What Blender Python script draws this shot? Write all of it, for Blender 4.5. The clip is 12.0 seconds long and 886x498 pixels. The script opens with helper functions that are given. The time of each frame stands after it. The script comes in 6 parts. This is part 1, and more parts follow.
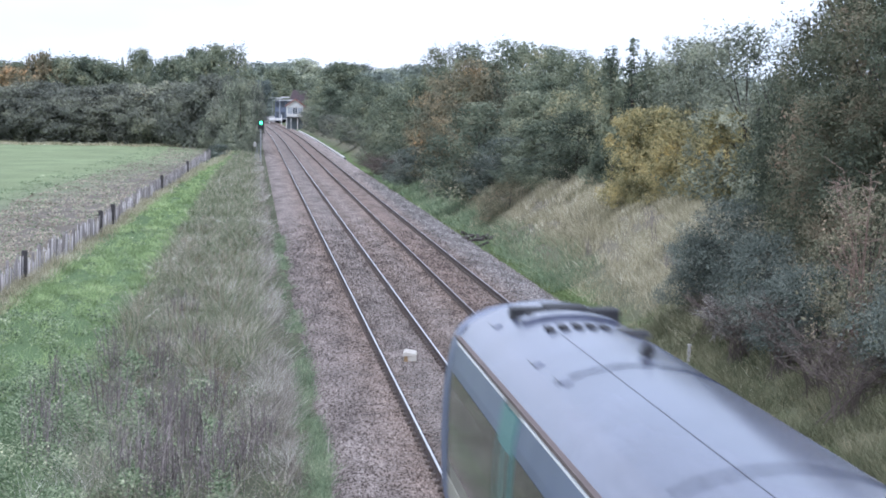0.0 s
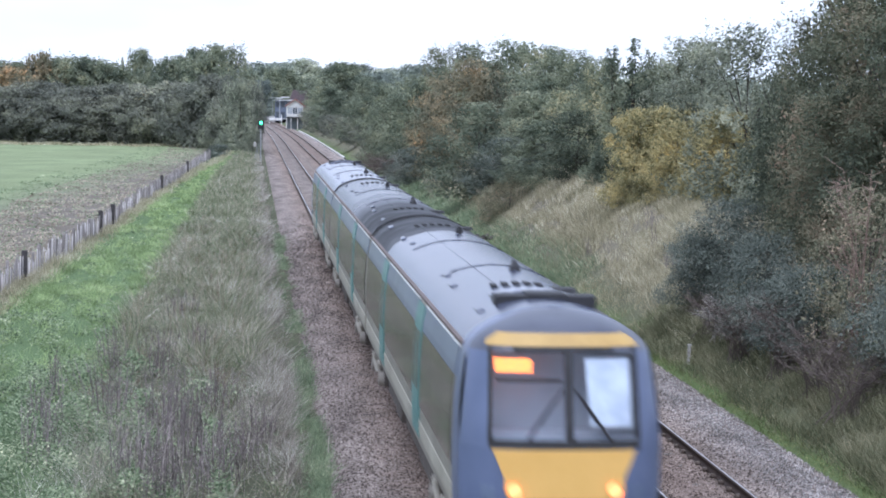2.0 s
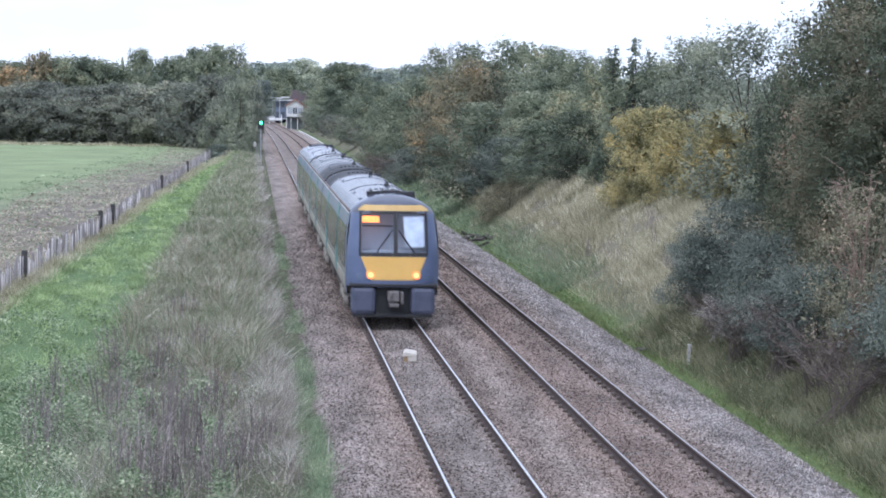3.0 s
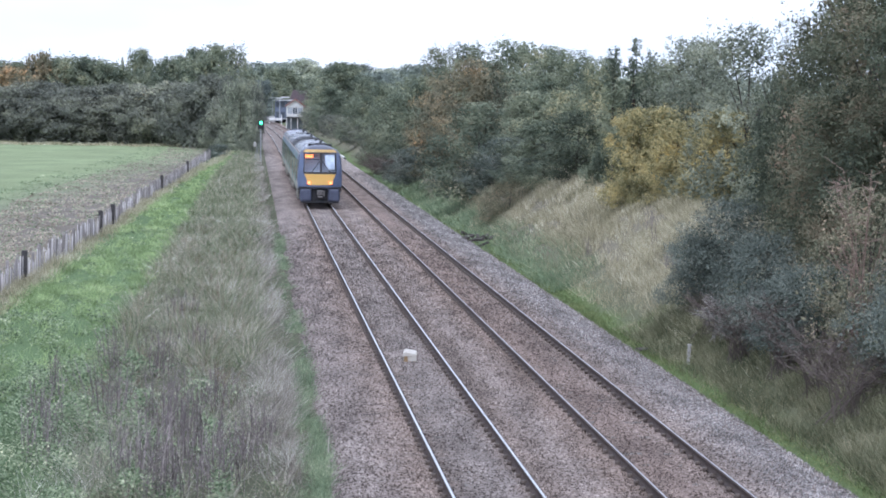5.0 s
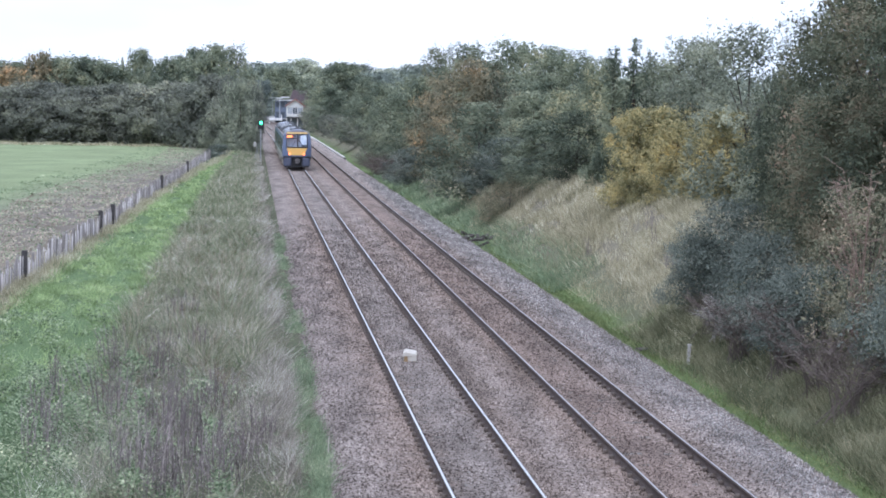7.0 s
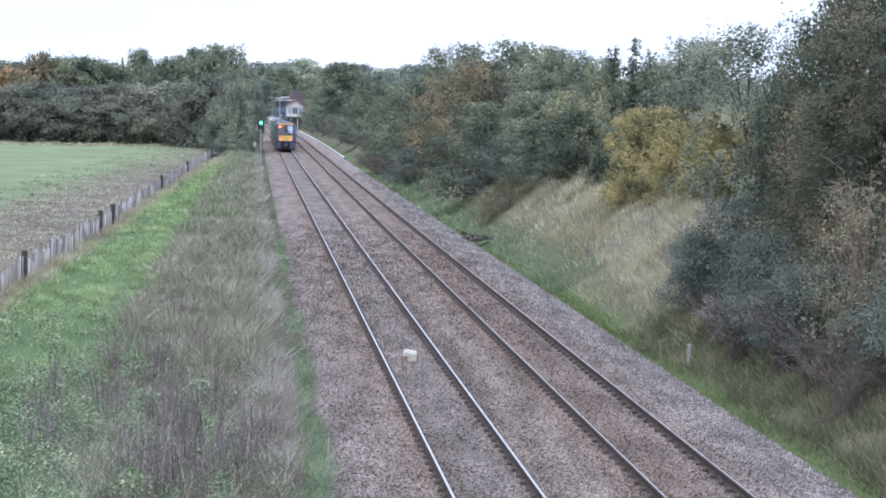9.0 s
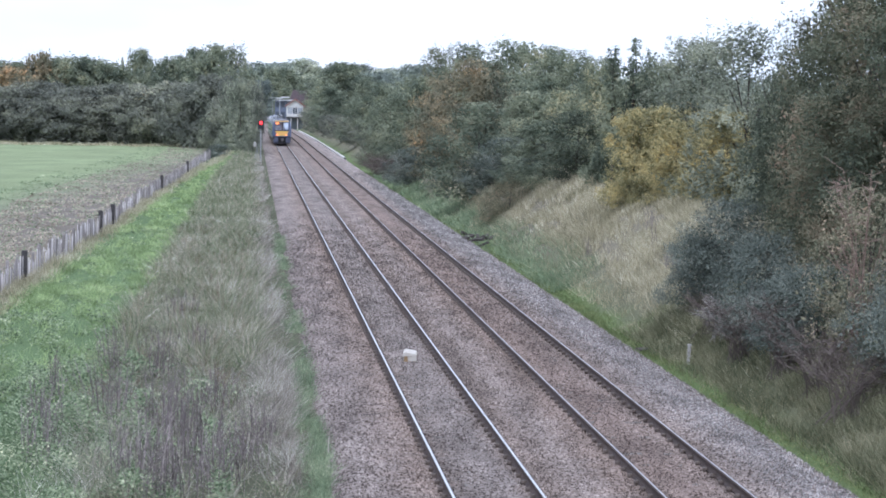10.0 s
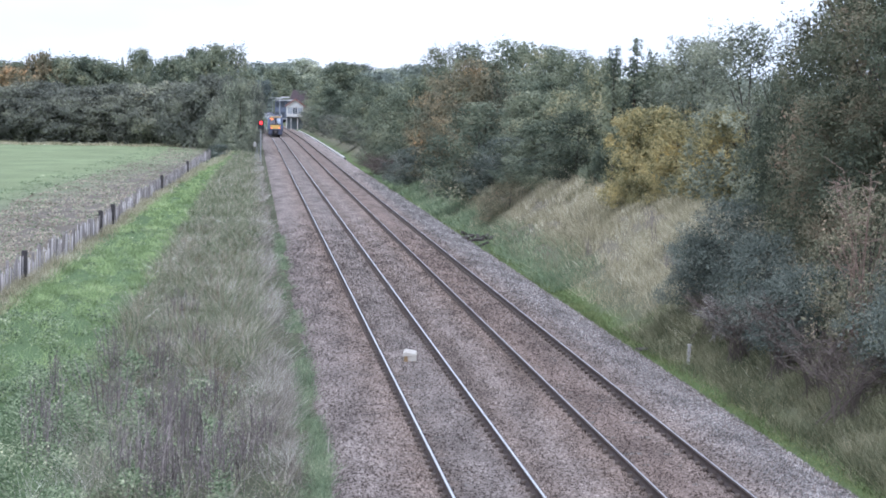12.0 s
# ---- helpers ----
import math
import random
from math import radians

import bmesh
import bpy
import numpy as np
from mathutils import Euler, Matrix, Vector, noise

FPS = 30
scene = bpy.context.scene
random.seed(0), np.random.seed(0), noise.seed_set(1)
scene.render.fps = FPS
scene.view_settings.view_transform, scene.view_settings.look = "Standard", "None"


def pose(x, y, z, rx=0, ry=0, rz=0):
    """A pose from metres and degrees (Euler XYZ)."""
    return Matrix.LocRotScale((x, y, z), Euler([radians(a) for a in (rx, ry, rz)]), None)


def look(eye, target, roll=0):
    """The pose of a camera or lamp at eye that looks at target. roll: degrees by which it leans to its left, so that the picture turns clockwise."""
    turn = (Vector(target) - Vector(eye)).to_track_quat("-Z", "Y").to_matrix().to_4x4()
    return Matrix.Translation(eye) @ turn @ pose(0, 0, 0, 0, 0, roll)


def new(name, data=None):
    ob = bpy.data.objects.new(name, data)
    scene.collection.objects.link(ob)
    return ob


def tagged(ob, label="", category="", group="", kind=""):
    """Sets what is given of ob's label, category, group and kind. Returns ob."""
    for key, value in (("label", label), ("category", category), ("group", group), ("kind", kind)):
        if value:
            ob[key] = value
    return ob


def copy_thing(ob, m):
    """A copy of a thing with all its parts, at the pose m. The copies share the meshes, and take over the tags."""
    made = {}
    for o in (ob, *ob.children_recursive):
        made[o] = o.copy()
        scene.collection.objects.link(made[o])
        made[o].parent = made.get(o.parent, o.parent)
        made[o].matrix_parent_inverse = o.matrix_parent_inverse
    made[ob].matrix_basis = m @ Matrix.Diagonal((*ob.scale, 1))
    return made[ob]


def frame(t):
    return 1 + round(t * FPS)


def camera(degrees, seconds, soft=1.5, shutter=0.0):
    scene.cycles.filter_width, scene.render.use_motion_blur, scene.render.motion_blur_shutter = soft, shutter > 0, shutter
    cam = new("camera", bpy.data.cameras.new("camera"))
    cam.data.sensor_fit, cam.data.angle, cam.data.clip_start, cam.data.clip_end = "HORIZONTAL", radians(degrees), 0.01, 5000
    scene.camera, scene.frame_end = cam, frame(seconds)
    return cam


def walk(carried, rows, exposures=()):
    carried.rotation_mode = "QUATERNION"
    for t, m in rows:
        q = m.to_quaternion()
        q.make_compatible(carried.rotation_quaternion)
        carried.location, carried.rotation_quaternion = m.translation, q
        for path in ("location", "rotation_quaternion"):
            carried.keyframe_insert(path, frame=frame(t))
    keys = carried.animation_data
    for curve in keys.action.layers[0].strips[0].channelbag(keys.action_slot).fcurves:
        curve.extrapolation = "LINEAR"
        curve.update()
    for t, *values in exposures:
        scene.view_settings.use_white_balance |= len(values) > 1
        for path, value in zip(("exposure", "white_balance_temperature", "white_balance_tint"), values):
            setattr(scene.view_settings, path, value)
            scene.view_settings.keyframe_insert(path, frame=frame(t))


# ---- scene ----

# ---- camera and its stand on the bridge ----
FOV = 23.93
cam = camera(FOV, 12.0, soft=1.8, shutter=0.5)
EYE = (-4.092, 0.0, 6.453)
YAW, PITCH, ROLL = 0.0915, 0.0702, 0.945
AIM = (EYE[0] + 100 * math.sin(YAW) * math.cos(PITCH), 100 * math.cos(YAW) * math.cos(PITCH), EYE[2] - 100 * math.sin(PITCH))
walk(cam, [(0.0, look(EYE, AIM, ROLL)), (12.0, look(EYE, AIM, ROLL))], exposures=[(0.0, 0.34, 5625, 16), (12.0, 0.34, 5625, 16)])

# ---- overcast daylight ----
world = bpy.data.worlds.new("overcast_sky")
scene.world = world
world.use_nodes = True
wn, wl = world.node_tree.nodes, world.node_tree.links
bg = wn["Background"]
sky = wn.new("ShaderNodeTexSky")
sky.sky_type, sky.sun_disc = "NISHITA", False
sky.sun_elevation, sky.sun_rotation = radians(57), radians(202)
sky_gain = wn.new("ShaderNodeVectorMath")
sky_gain.operation = "SCALE"
sky_gain.inputs["Scale"].default_value = 0.10
wl.new(sky.outputs["Color"], sky_gain.inputs[0])
cloud_tc = wn.new("ShaderNodeTexCoord")
cloud_map = wn.new("ShaderNodeMapping")
cloud_map.inputs["Scale"].default_value = (1.0, 1.0, 4.0)
cloud_noise = wn.new("ShaderNodeTexNoise")
cloud_noise.inputs["Scale"].default_value = 3.0
cloud_noise.inputs["Detail"].default_value = 4.0
cloud_ramp = wn.new("ShaderNodeValToRGB")
cloud_ramp.color_ramp.elements[0].color = (0.64, 0.74, 0.84, 1)
cloud_ramp.color_ramp.elements[1].color = (0.97, 1.0, 1.05, 1)
cloud_ramp.color_ramp.elements[0].position = 0.30
cloud_ramp.color_ramp.elements[1].position = 0.60
cloud_mix = wn.new("ShaderNodeMix")
cloud_mix.data_type = "RGBA"
cloud_mix.inputs["Factor"].default_value = 0.88
wl.new(cloud_tc.outputs["Generated"], cloud_map.inputs["Vector"])
wl.new(cloud_map.outputs["Vector"], cloud_noise.inputs["Vector"])
wl.new(cloud_noise.outputs["Fac"], cloud_ramp.inputs["Fac"])
wl.new(sky_gain.outputs["Vector"], cloud_mix.inputs[6])
wl.new(cloud_ramp.outputs["Color"], cloud_mix.inputs[7])
wl.new(cloud_mix.outputs[2], bg.inputs["Color"])
bg.inputs["Strength"].default_value = 1.15

sun = new("sun", bpy.data.lights.new("sun", "SUN"))
sun.data.energy, sun.data.angle, sun.data.color = 1.5, radians(40), (1.0, 0.97, 0.92)
sun.matrix_basis = look((0, 0, 60), (12, 30, 10))


# ---- materials ----
def mat_new(name):
    m = bpy.data.materials.new(name)
    m.use_nodes = True
    return m, m.node_tree.nodes, m.node_tree.links, m.node_tree.nodes["Principled BSDF"]


def ramp_of(n, stops):
    r = n.new("ShaderNodeValToRGB")
    e = r.color_ramp.elements
    while len(e) < len(stops):
        e.new(0.5)
    for el, (p, c) in zip(e, stops):
        el.position, el.color = p, (*c, 1)
    return r


def surface(name, dark, light, scale=6.0, rough=0.6, metal=0.0, bump=0.0, fine=60.0, coords="Object", per_object=0.0):
    """A worn surface: two colours mixed by noise at two scales, with a fine relief."""
    m, n, l, b = mat_new(name)
    tc = n.new("ShaderNodeTexCoord")
    n1, n2 = n.new("ShaderNodeTexNoise"), n.new("ShaderNodeTexNoise")
    n1.inputs["Scale"].default_value, n2.inputs["Scale"].default_value = scale, fine
    n1.inputs["Detail"].default_value, n2.inputs["Detail"].default_value = 5, 3
    l.new(tc.outputs[coords], n1.inputs["Vector"])
    l.new(tc.outputs[coords], n2.inputs["Vector"])
    add = n.new("ShaderNodeMath")
    add.operation = "MULTIPLY_ADD"
    add.inputs[1].default_value = 0.45
    l.new(n2.outputs["Fac"], add.inputs[0])
    sc = n.new("ShaderNodeMath")
    sc.operation = "MULTIPLY"
    sc.inputs[1].default_value = 0.55
    l.new(n1.outputs["Fac"], sc.inputs[0])
    l.new(sc.outputs[0], add.inputs[2])
    last = add
    if per_object:
        oi = n.new("ShaderNodeObjectInfo")
        pm = n.new("ShaderNodeMath")
        pm.operation = "MULTIPLY_ADD"
        pm.inputs[1].default_value = per_object
        l.new(oi.outputs["Random"], pm.inputs[0])
        l.new(add.outputs[0], pm.inputs[2])
        last = pm
    r = ramp_of(n, [(0.3, dark), (0.7 + per_object, light)])
    l.new(last.outputs[0], r.inputs["Fac"])
    l.new(r.outputs["Color"], b.inputs["Base Color"])
    b.inputs["Roughness"].default_value, b.inputs["Metallic"].default_value = rough, metal
    if bump:
        bm_ = n.new("ShaderNodeBump")
        bm_.inputs["Strength"].default_value = bump
        bm_.inputs["Distance"].default_value = 0.02
        l.new(n2.outputs["Fac"], bm_.inputs["Height"])
        l.new(bm_.outputs["Normal"], b.inputs["Normal"])
    return m


def foliage(name, stops, scale=0.6, translucent=0.2, patch=0.72, drift=0.0):
    """Leaf or blade colours: each leaf takes its own tone, drifting in patches through the plant."""
    m, n, l, b = mat_new(name)
    geo, tc, oi = n.new("ShaderNodeNewGeometry"), n.new("ShaderNodeTexCoord"), n.new("ShaderNodeObjectInfo")
    noi = n.new("ShaderNodeTexNoise")
    noi.inputs["Scale"].default_value = scale
    noi.inputs["Detail"].default_value = 3
    off = n.new("ShaderNodeVectorMath")
    off.operation = "MULTIPLY_ADD"
    off.inputs[1].default_value = (37, 37, 37)
    comb = n.new("ShaderNodeCombineXYZ")
    for s in ("X", "Y", "Z"):
        l.new(oi.outputs["Random"], comb.inputs[s])
    l.new(comb.outputs[0], off.inputs[0])
    l.new(tc.outputs["Object"], off.inputs[2])
    l.new(off.outputs[0], noi.inputs["Vector"])
    a = n.new("ShaderNodeMath")
    a.operation = "MULTIPLY"
    a.inputs[1].default_value = 1 - patch
    l.new(geo.outputs["Random Per Island"], a.inputs[0])
    c = n.new("ShaderNodeMapRange")
    c.inputs["From Min"].default_value, c.inputs["From Max"].default_value = 0.3, 0.7
    l.new(noi.outputs["Fac"], c.inputs["Value"])
    d = n.new("ShaderNodeMath")
    d.operation = "MULTIPLY_ADD"
    d.inputs[1].default_value = patch
    l.new(c.outputs[0], d.inputs[0])
    l.new(a.outputs[0], d.inputs[2])
    own = n.new("ShaderNodeMath")
    own.operation = "MULTIPLY_ADD"
    own.inputs[1].default_value = drift
    l.new(oi.outputs["Random"], own.inputs[0])
    shift = n.new("ShaderNodeMath")
    shift.operation = "SUBTRACT"
    shift.inputs[1].default_value = drift / 2
    l.new(d.outputs[0], own.inputs[2])
    l.new(own.outputs[0], shift.inputs[0])
    d = shift
    r = ramp_of(n, [(p, tuple(min(0.85, v * (0.79 + 0.68 * p)) for v in col)) for p, col in stops])
    l.new(d.outputs[0], r.inputs["Fac"])
    l.new(r.outputs["Color"], b.inputs["Base Color"])
    b.inputs["Roughness"].default_value = 0.8
    b.inputs["Specular IOR Level"].default_value = 0.1
    tr = n.new("ShaderNodeBsdfTranslucent")
    l.new(r.outputs["Color"], tr.inputs["Color"])
    mix = n.new("ShaderNodeMixShader")
    mix.inputs["Fac"].default_value = translucent
    l.new(b.outputs[0], mix.inputs[1])
    l.new(tr.outputs[0], mix.inputs[2])
    l.new(mix.outputs[0], n["Material Output"].inputs["Surface"])
    return m


def glow(name, colour, strength):
    m, n, l, b = mat_new(name)
    b.inputs["Base Color"].default_value = (*colour, 1)
    b.inputs["Emission Color"].default_value = (*colour, 1)
    b.inputs["Emission Strength"].default_value = strength
    return m


# ---- mesh helpers ----
def part(name, bm, material, parent=None, label=""):
    me = bpy.data.meshes.new(name)
    bm.to_mesh(me)
    bm.free()
    me.materials.append(material)
    ob = new(name, me)
    ob.parent = parent
    if label:
        ob["label"] = label
    return ob


def thing(name, label, category, group="", m=None):
    ob = new(name)
    ob.empty_display_size = 0.3
    if m is not None:
        ob.matrix_basis = m
    return tagged(ob, label, category, group)


def mesh_polys(name, co, k, material, smooth=False):
    """A mesh of separate k-sided faces, k points a face in co."""
    co = np.asarray(co, dtype=np.float32).reshape(-1, 3)
    n = len(co) // k
    me = bpy.data.meshes.new(name)
    me.vertices.add(n * k)
    me.vertices.foreach_set("co", co.ravel())
    me.loops.add(n * k)
    me.loops.foreach_set("vertex_index", np.arange(n * k, dtype=np.int32))
    me.polygons.add(n)
    me.polygons.foreach_set("loop_start", np.arange(0, n * k, k, dtype=np.int32))
    me.update(calc_edges=True)
    me.materials.append(material)
    return me


def mesh_faces(name, co, faces, material):
    """A mesh of points and of equal-sided faces, given as arrays."""
    co, faces = np.asarray(co, dtype=np.float32), np.asarray(faces, dtype=np.int32)
    k = faces.shape[1]
    me = bpy.data.meshes.new(name)
    me.vertices.add(len(co))
    me.vertices.foreach_set("co", co.ravel())
    me.loops.add(faces.size)
    me.loops.foreach_set("vertex_index", faces.ravel())
    me.polygons.add(len(faces))
    me.polygons.foreach_set("loop_start", np.arange(0, faces.size, k, dtype=np.int32))
    me.update(calc_edges=True)
    me.materials.append(material)
    return me


def box(bm, x0, x1, y0, y1, z0, z1, bevel=0.0):
    r = bmesh.ops.create_cube(bm, size=1.0)
    vs = r["verts"]
    for v in vs:
        v.co = Vector(((x0 + x1) / 2 + v.co.x * (x1 - x0), (y0 + y1) / 2 + v.co.y * (y1 - y0), (z0 + z1) / 2 + v.co.z * (z1 - z0)))
    if bevel:
        es = list({e for v in vs for e in v.link_edges})
        bmesh.ops.bevel(bm, geom=es, offset=bevel, segments=2, affect="EDGES", profile=0.5)
    return vs


def tube(bm, pts, radii, n=7):
    """A tapered round limb along the points."""
    rings = []
    pts = [Vector(p) for p in pts]
    for i, (p, r) in enumerate(zip(pts, radii)):
        d = (pts[min(i + 1, len(pts) - 1)] - pts[max(i - 1, 0)]).normalized()
        q = d.to_track_quat("Z", "Y")
        rings.append([bm.verts.new(p + q @ Vector((r * math.cos(a), r * math.sin(a), 0))) for a in (2 * math.pi * j / n for j in range(n))])
    for a, b in zip(rings, rings[1:]):
        for j in range(n):
            bm.faces.new((a[j], a[(j + 1) % n], b[(j + 1) % n], b[j]))
    bm.faces.new(rings[0][::-1])
    bm.faces.new(rings[-1])


def shade_smooth(ob):
    ob.data.polygons.foreach_set("use_smooth", [True] * len(ob.data.polygons))
    ob.data.set_sharp_from_angle(angle=radians(32))
    return ob


# colours of the place


def ballast(name, stops, fine, loose=True):
    """Ballast: mixed stones, rust-brown along the rails, pale where fresh, with dark oily patches between the rails."""
    m, n, l, b = mat_new(name)
    geo, tc, sep = n.new("ShaderNodeNewGeometry"), n.new("ShaderNodeTexCoord"), n.new("ShaderNodeSeparateXYZ")
    l.new(tc.outputs["Object"], sep.inputs[0])

    def noise(scale, detail, stretch=(1, 1, 1)):
        mp, nd = n.new("ShaderNodeMapping"), n.new("ShaderNodeTexNoise")
        mp.inputs["Scale"].default_value = stretch
        nd.inputs["Scale"].default_value, nd.inputs["Detail"].default_value = scale, detail
        l.new(tc.outputs["Object"], mp.inputs["Vector"])
        l.new(mp.outputs[0], nd.inputs["Vector"])
        return nd.outputs["Fac"]

    def calc(op, a, b_, c=None):
        nd = n.new("ShaderNodeMath")
        nd.operation = op
        for k, v in enumerate((a, b_, c)):
            if v is None:
                continue
            if isinstance(v, (int, float)):
                nd.inputs[k].default_value = v
            else:
                l.new(v, nd.inputs[k])
        return nd.outputs[0]
    grain = noise(fine, 4)
    tone = calc("MULTIPLY_ADD", geo.outputs["Random Per Island"], 0.75, calc("MULTIPLY", grain, 0.25)) if loose else grain
    r = ramp_of(n, stops)
    l.new(tone, r.inputs["Fac"])
    # where the stones lie across the line, unevenly edged
    across = calc("ADD", sep.outputs["X"], calc("MULTIPLY_ADD", noise(1.6, 4), 1.1, -0.55))
    place = n.new("ShaderNodeMapRange")
    place.inputs["From Min"].default_value, place.inputs["From Max"].default_value = -3.2, 7.0
    l.new(across, place.inputs["Value"])

    def at(x):
        return (x + 3.2) / 10.2
    tint = ramp_of(n, [(at(-3.0), (0.86, 0.83, 0.81)), (at(-1.9), (1.02, 0.97, 0.94)), (at(-0.9), (1.0, 0.88, 0.8)), (at(-0.4), (1.0, 0.96, 0.93)), (at(0.3), (0.95, 0.92, 0.9)), (at(1.0), (0.92, 0.83, 0.77)), (at(1.7), (1.08, 1.02, 0.98)),
                       (at(2.5), (1.0, 0.88, 0.8)), (at(3.5), (0.96, 0.84, 0.78)), (at(4.4), (0.98, 0.89, 0.83)), (at(5.0), (1.18, 1.14, 1.12)), (at(6.2), (1.4, 1.36, 1.35))])
    l.new(place.outputs[0], tint.inputs["Fac"])
    mul = n.new("ShaderNodeVectorMath")
    mul.operation = "MULTIPLY"
    l.new(r.outputs["Color"], mul.inputs[0])
    l.new(tint.outputs["Color"], mul.inputs[1])
    # oily and pale patches drawn out along the track
    oil = n.new("ShaderNodeMapRange")
    oil.inputs["From Min"].default_value, oil.inputs["From Max"].default_value = 0.33, 0.6
    oil.inputs["To Min"].default_value, oil.inputs["To Max"].default_value = 0.68, 1.12
    l.new(noise(0.9, 5, (1.5, 0.32, 1)), oil.inputs["Value"])
    sc = n.new("ShaderNodeVectorMath")
    sc.operation = "SCALE"
    l.new(mul.outputs[0], sc.inputs[0])
    l.new(oil.outputs[0], sc.inputs["Scale"])
    l.new(sc.outputs[0], b.inputs["Base Color"])
    b.inputs["Roughness"].default_value = 0.95
    b.inputs["Specular IOR Level"].default_value = 0.15
    bp = n.new("ShaderNodeBump")
    bp.inputs["Strength"].default_value, bp.inputs["Distance"].default_value = 0.9, 0.03
    l.new(grain, bp.inputs["Height"])
    l.new(bp.outputs["Normal"], b.inputs["Normal"])
    return m


M_BALLAST = ballast("ballast_bed", [(0.3, (0.085, 0.072, 0.066)), (0.45, (0.2, 0.174, 0.16)), (0.6, (0.305, 0.271, 0.252)), (0.72, (0.46, 0.42, 0.398))], 11.0, False)
M_STONE = ballast("ballast_stone", [(0.0, (0.045, 0.039, 0.036)), (0.35, (0.088, 0.074, 0.067)), (0.6, (0.188, 0.163, 0.149)), (0.8, (0.31, 0.278, 0.258)), (0.95, (0.6, 0.56, 0.53))], 20.0)
M_STONE_PALE = ballast("fresh_ballast_stone", [(0.05, (0.07, 0.065, 0.063)), (0.5, (0.162, 0.154, 0.149)), (0.95, (0.38, 0.367, 0.358))], 20.0)
M_SLEEPER = surface("sleeper_concrete", (0.10, 0.085, 0.075), (0.21, 0.19, 0.17), 3, 0.9, bump=0.4, fine=40, per_object=0.2)
M_RAIL = surface("rusty_rail_side", (0.03, 0.02, 0.017), (0.085, 0.055, 0.043), 4, 0.8, bump=0.3)
M_RAILHEAD = surface("polished_rail_head", (0.55, 0.56, 0.58), (0.75, 0.76, 0.79), 2, 0.45, 0.6)
M_RAILHEAD_DULL = surface("duller_rail_head", (0.42, 0.41, 0.42), (0.62, 0.61, 0.62), 2, 0.45, 0.6)
M_CHAIR = surface("rail_chair_iron", (0.075, 0.058, 0.05), (0.15, 0.12, 0.10), 8, 0.85)
M_BARK = surface("bark", (0.035, 0.028, 0.022), (0.12, 0.10, 0.085), 5, 0.9, bump=0.6, fine=30)
M_FENCE = surface("fence_timber", (0.145, 0.128, 0.123), (0.377, 0.341, 0.326), 4, 0.9, bump=0.5, fine=25, per_object=0.25)
M_DARKPOST = surface("dark_fence_timber", (0.03, 0.028, 0.03), (0.09, 0.08, 0.08), 4, 0.9, bump=0.4)
M_WIRE = surface("fence_wire", (0.2, 0.19, 0.19), (0.36, 0.35, 0.35), 10, 0.6, 0.6)


# ---- lie of the land ----
TRACK2 = 3.511
GAUGE = 0.7525


def bend(y):
    """How far the line swings to the left, far down the track."""
    return -max(0.0, y - 297.0) ** 2 / 26700.0


def bend_np(y):
    return -np.maximum(0.0, y - 297.0) ** 2 / 26700.0


def step01(v, a, b):
    t = np.clip((v - a) / (b - a), 0, 1)
    return t * t * (3 - 2 * t)


def land(x, y):
    """Height of the ground, in numpy arrays: level field, track formation, cutting side."""
    x, y = np.asarray(x, float), np.asarray(y, float)
    xb = x - bend_np(y)
    z = np.full_like(xb, -0.32)
    z = z + 0.30 * step01(-xb, 2.9, 5.0)
    crest = 2.85 * (1 - 0.6 * step01(y, 235, 380))
    z = z + (crest + 0.32) * step01(xb, 6.6, 12.1) * 1.0
    z = z + 0.10 * np.sin(x * 0.9 + 0.31 * y) * np.sin(y * 0.23 + 1.3) * step01(np.abs(xb - 1.7), 5.0, 7.5)
    z = z + 40.0 * step01(y, 900, 3200)
    return z


M_GROUND, gn, gl, gb = mat_new("ground_cover")
za = gn.new("ShaderNodeAttribute")
za.attribute_name = "zone"
gtc = gn.new("ShaderNodeTexCoord")
gn1, gn2, gn3 = (gn.new("ShaderNodeTexNoise") for _ in range(3))
for nd, s in ((gn1, 0.35), (gn2, 4.0), (gn3, 22.0)):
    nd.inputs["Scale"].default_value = s
    nd.inputs["Detail"].default_value = 5
    gl.new(gtc.outputs["Object"], nd.inputs["Vector"])
gw = gn.new("ShaderNodeMath")
gw.operation = "MULTIPLY_ADD"
gw.inputs[1].default_value = 2.4
gl.new(gn1.outputs["Fac"], gw.inputs[0])
gsum = gn.new("ShaderNodeMath")
gsum.operation = "ADD"
gsum.inputs[1].default_value = -1.2
gl.new(za.outputs["Fac"], gw.inputs[2])
gl.new(gw.outputs[0], gsum.inputs[0])
gmap = gn.new("ShaderNodeMapRange")
gmap.inputs["From Min"].default_value, gmap.inputs["From Max"].default_value = -26.0, 16.0
gl.new(gsum.outputs[0], gmap.inputs["Value"])


def zpos(x):
    return (x + 26.0) / 42.0


